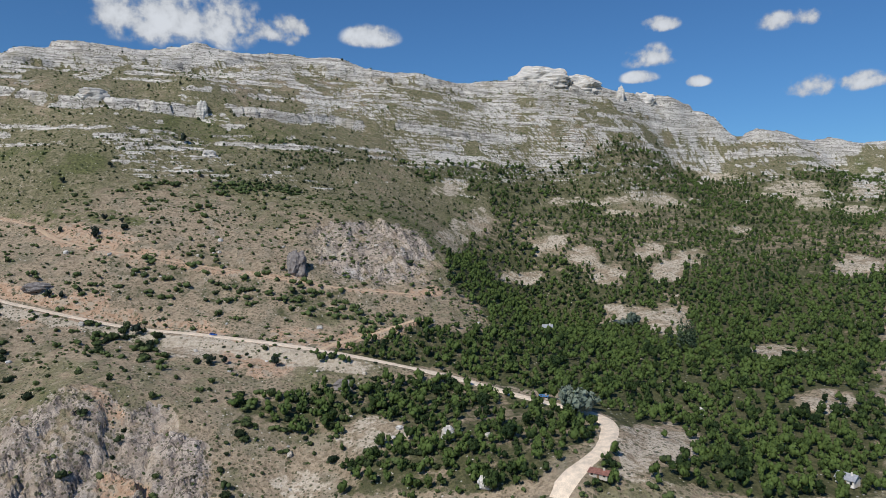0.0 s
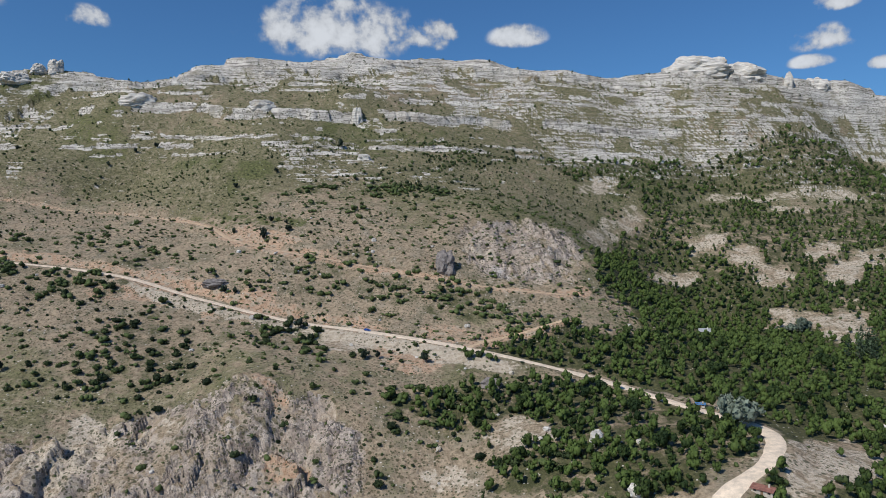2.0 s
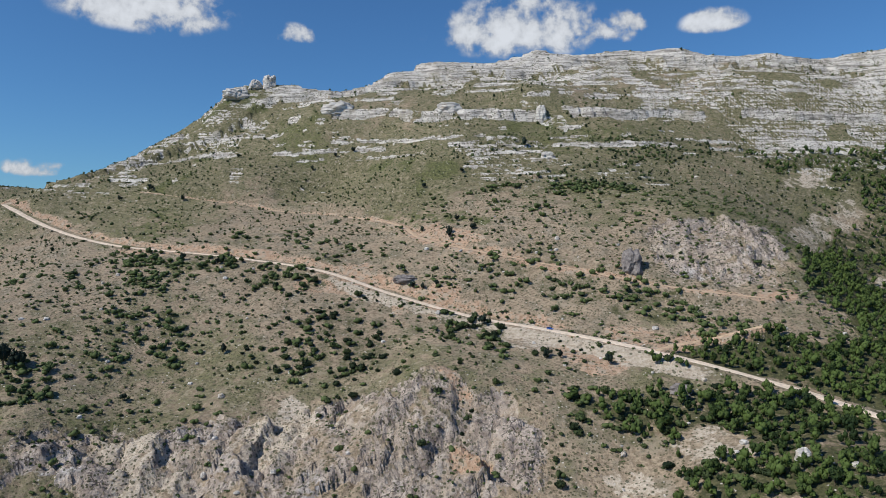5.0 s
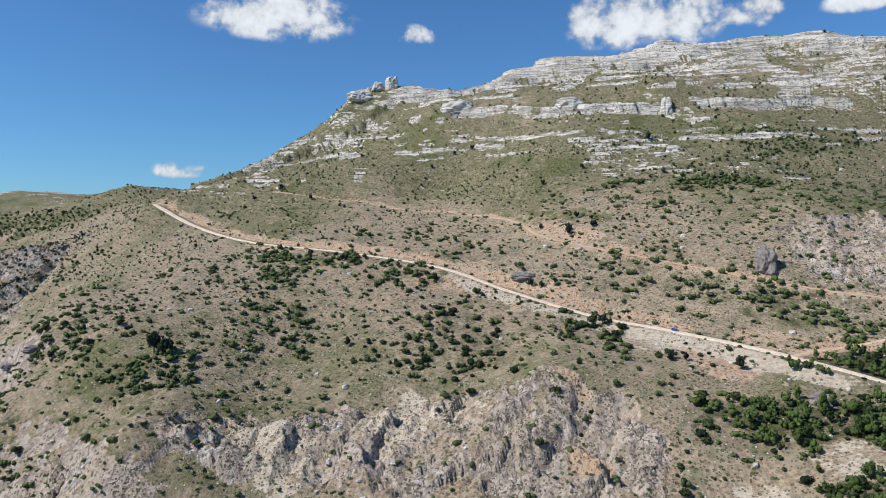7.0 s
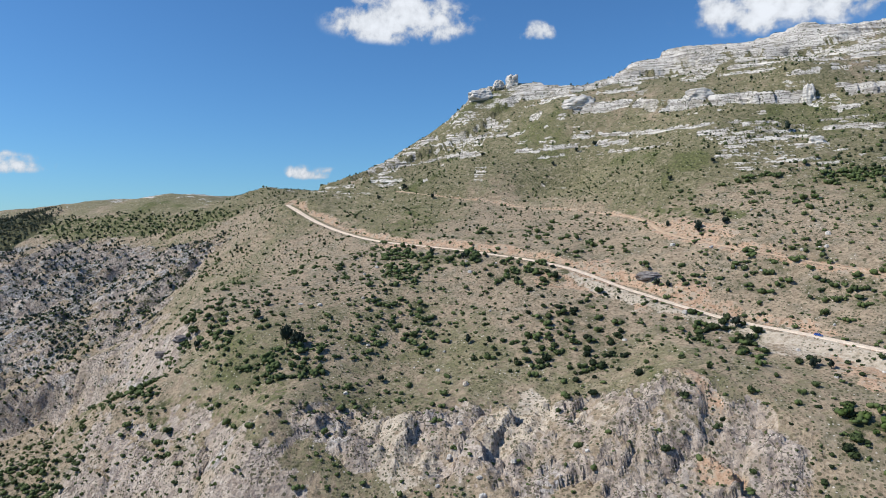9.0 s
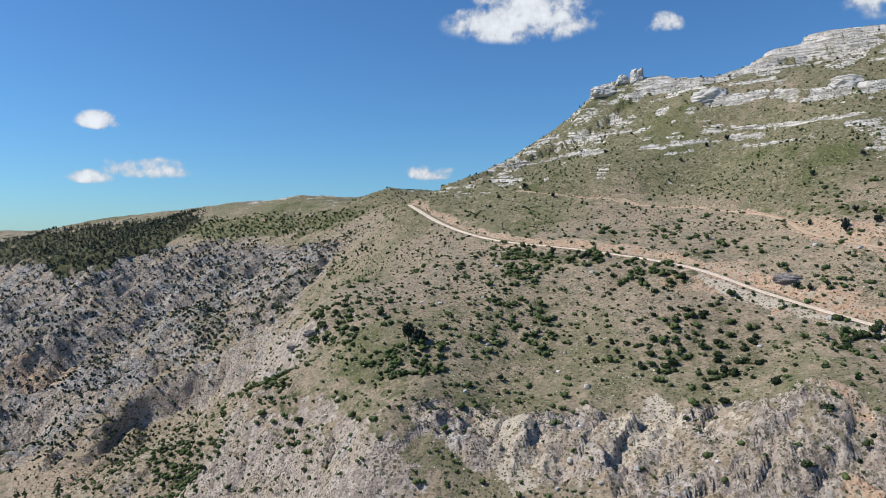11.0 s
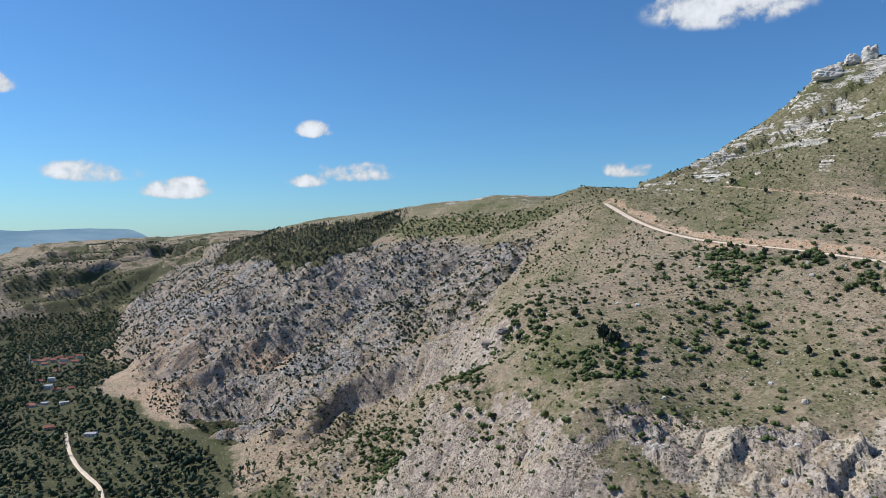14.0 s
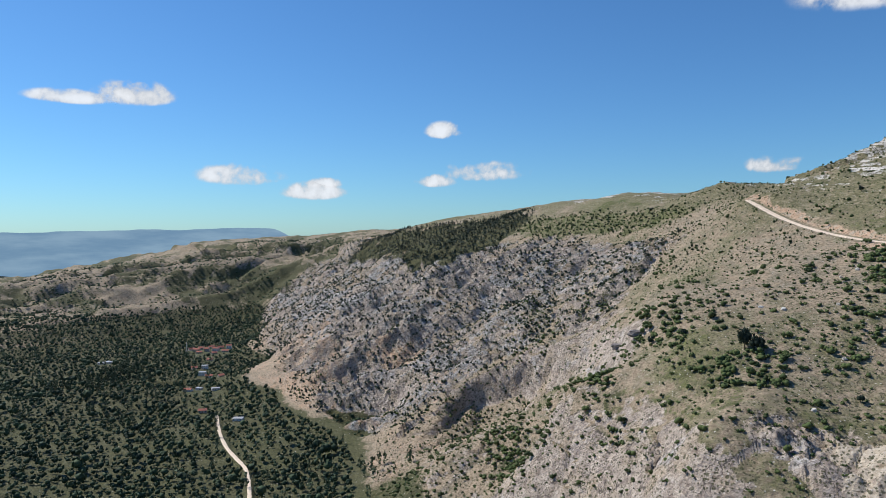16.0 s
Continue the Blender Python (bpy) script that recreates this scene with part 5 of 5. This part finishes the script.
py = np.concatenate([470 + r.normal(0, 6, 7), -420 + r.normal(0, 26, 44), -330 + r.normal(0, 60, 30), -170 + r.normal(0, 60, 16)])
ph = np.concatenate([r.uniform(15, 22, 7), r.uniform(14, 24, 44), r.uniform(10, 17, 46)])
grove(pops, px, py, land(px, py), ph * 0.9, ph, 74)
x, y, u, r = spread(17, -2300, -560, -1150, 60, 75)
keep = (u < 0.5 * smooth(fbm(x, y, 130, 3, 76), 0.0, 0.4)) & (np.degrees(np.arctan2(-x, y)) > 85) & (np.degrees(np.arctan2(-x, y)) < 121)
x, y = x[keep], y[keep]
z = land(x, y)
keep = z < 40
x, y, z = x[keep], y[keep], z[keep]
tall = r.uniform(9, 19, len(x))
plant_mass("valley_poplars", [poplar_shape(34) for _ in range(6)], x, y, z - 0.3, tall * 0.95, tall, MAT_POPLAR, "rows of slim poplars on the valley floor", "poplar trees", 76)


# --- buildings
def house(x, y, wide, deep, wall_h, roof_h, turn, wall_mat, roof_mat, label, storeys=1, windows=3, flat=False, category="house", group=""):
    """Walls with door and windows under a pitched (or flat) roof, with a chimney."""
    h = tagged(new("house" if category == "house" else "hut"), label, category, group)
    h.matrix_world = pose(x, y, level(x, y) - 0.3, 0, 0, turn)
    w, d = wide / 2, deep / 2
    if flat:
        part("wall", box(-w, w, -d, d, 0, wall_h, 0.05), wall_mat, h)
        roof = part("roof", box(-w - 0.4, w + 0.4, -d - 0.4, d + 0.4, wall_h, wall_h + 0.3, 0.05), roof_mat, h)
    else:
        part("wall", prism([(-d, 0), (d, 0), (d, wall_h), (0, wall_h + roof_h - 0.12), (-d, wall_h)], -w, w, "x"), wall_mat, h)
        e, s = 0.55, roof_h / d
        roof = part("roof", prism([(-d - e, wall_h - e * s), (0, wall_h + roof_h), (d + e, wall_h - e * s), (d + e, wall_h - e * s + 0.18), (0, wall_h + roof_h + 0.2), (-d - e, wall_h - e * s + 0.18)], -w - 0.5, w + 0.5, "x"), roof_mat, h)
        part("chimney", box(w * 0.4, w * 0.4 + 0.7, -0.9, -0.3, wall_h + roof_h * 0.4, wall_h + roof_h + 0.9, 0.04), wall_mat, roof)
    for k in range(storeys):
        z0 = 0.3 + 0.9 + k * 2.8
        for i in range(windows):
            cx = -w + wide * (i + 0.5) / windows
            if k == 0 and i == windows // 2:
                part("door", box(cx - 0.5, cx + 0.5, -d - 0.04, -d + 0.02, 0.3, 2.35), MAT_WOOD, h)
                continue
            win = part("window", box(cx - 0.55, cx + 0.55, -d - 0.03, -d + 0.02, z0, z0 + 1.3), MAT_WOOD, h)
            part("pane", box(cx - 0.45, cx + 0.45, -d - 0.05, -d - 0.02, z0 + 0.1, z0 + 1.2), MAT_GLASS, win)
    return h


house(75.6, 497, 7.0, 5.5, 3.0, 1.8, -10, MAT_PLASTER, MAT_TIN, "small white hut with a grey tin roof among orchard trees", category="hut")
house(169.5, 287, 7.5, 5.5, 3.2, 1.8, -55, MAT_PLASTER, MAT_TIN, "whitewashed hut with a grey tin roof in the woods", category="hut")
house(61, 266, 7.5, 5.0, 2.3, 1.0, -35, MAT_STONEWALL, MAT_RUST, "low stone shed with a rusty red sheet roof by the road", category="hut")
house(53, 361.5, 4.0, 2.8, 2.0, 0.5, -10, MAT_STONEWALL, MAT_BLUETIN, "tiny stone shed with a blue sheet roof under trees", category="hut")
r = np.random.default_rng(81)
for k, (vx, vy, storeys) in enumerate(VILLAGE):
    white = k in (0, 4, 16, 18, 20, 21, 22)
    wide, turn = r.uniform(9, 14), 95 + r.uniform(-35, 35)
    house(vx, vy, wide, r.uniform(7, 9), 3.0 * storeys + 0.4, r.uniform(1.8, 2.6), turn, MAT_PLASTER if white or r.uniform() < 0.5 else MAT_STONEWALL, MAT_TIN if white else MAT_REDTILE,
          "white village house with a pale flat roof" if white else "village house with a red tiled roof among trees", storeys, 3, white, "house", "village houses")

minaret = tagged(new("minaret"), "slim white village minaret with a pointed cap", "tower")
minaret.matrix_world = pose(-1436, -367, level(-1436, -367))
for pname, r0, r1, z0, z1, mat in (("base", 2.0, 1.6, 0, 5, MAT_STONEWALL), ("shaft", 1.05, 0.95, 5, 17, MAT_PLASTER), ("balcony", 1.7, 1.7, 15, 16, MAT_PLASTER), ("cap", 1.0, 0.05, 17, 22, MAT_TIN)):
    bm = bmesh.new()
    bmesh.ops.create_cone(bm, cap_ends=True, segments=12, radius1=r0, radius2=r1, depth=z1 - z0, matrix=Matrix.Translation((0, 0, (z0 + z1) / 2)))
    part(pname, bm, mat, minaret)


# --- the car on the gravel road
def car(x, y, z, turn, pitch):
    c = tagged(new("car"), "small bright blue hatchback parked on the gravel road", "car")
    c.matrix_world = pose(x, y, z, 0, pitch, turn)
    side = [(-2.0, 0.35), (2.0, 0.35), (2.1, 0.6), (2.0, 0.85), (1.1, 0.98), (0.45, 1.42), (-1.3, 1.48), (-1.95, 1.0), (-2.08, 0.7)]
    body = prism(side, -0.85, 0.85)
    bmesh.ops.bevel(body, geom=body.edges[:], offset=0.07, segments=2, affect="EDGES")
    part("body", body, MAT_CARBLUE, c)
    part("windscreen", prism([(1.08, 1.02), (1.13, 1.03), (0.52, 1.43), (0.46, 1.42)], -0.7, 0.7), MAT_GLASS, c)
    part("rear_window", prism([(-1.88, 1.06), (-1.94, 1.05), (-1.42, 1.44), (-1.36, 1.45)], -0.68, 0.68), MAT_GLASS, c)
    for s in (-1, 1):
        part("side_window", prism([(-1.5, 1.05), (0.85, 1.03), (0.4, 1.36), (-1.2, 1.40)], s * 0.845, s * 0.865), MAT_GLASS, c)
        part("headlight", box(1.96, 2.08, s * 0.72 - 0.14, s * 0.72 + 0.14, 0.66, 0.82, 0.02), MAT_LAMP, c)
        part("tail_light", box(-2.1, -1.98, s * 0.74 - 0.1, s * 0.74 + 0.1, 0.72, 0.98, 0.02), MAT_REDLAMP, c)
        part("mirror", box(0.72, 0.92, s * 0.98 - 0.1, s * 0.98 + 0.1, 1.0, 1.14, 0.03), MAT_CARBLUE, c)
        for wx in (-1.25, 1.3):
            tyre = bmesh.new()
            bmesh.ops.create_cone(tyre, cap_ends=True, segments=18, radius1=0.31, radius2=0.31, depth=0.2, matrix=pose(wx, s * 0.78, 0.31, 90))
            t = part("tyre", tyre, MAT_TYRE, c)
            rim = bmesh.new()
            bmesh.ops.create_cone(rim, cap_ends=True, segments=12, radius1=0.2, radius2=0.17, depth=0.03, matrix=pose(wx, s * 0.89, 0.31, 90))
            part("rim", rim, MAT_RIM, t)
    return c


k = int(np.argmin(np.hypot(ROAD[:, 0] + 135, ROAD[:, 1] - 404)))
step = ROAD[k + 1] - ROAD[k - 1]
car(ROAD[k, 0], ROAD[k, 1], ROAD[k, 2] + 0.1, math.degrees(math.atan2(step[1], step[0])), -math.degrees(math.atan2(step[2], math.hypot(step[0], step[1]))))
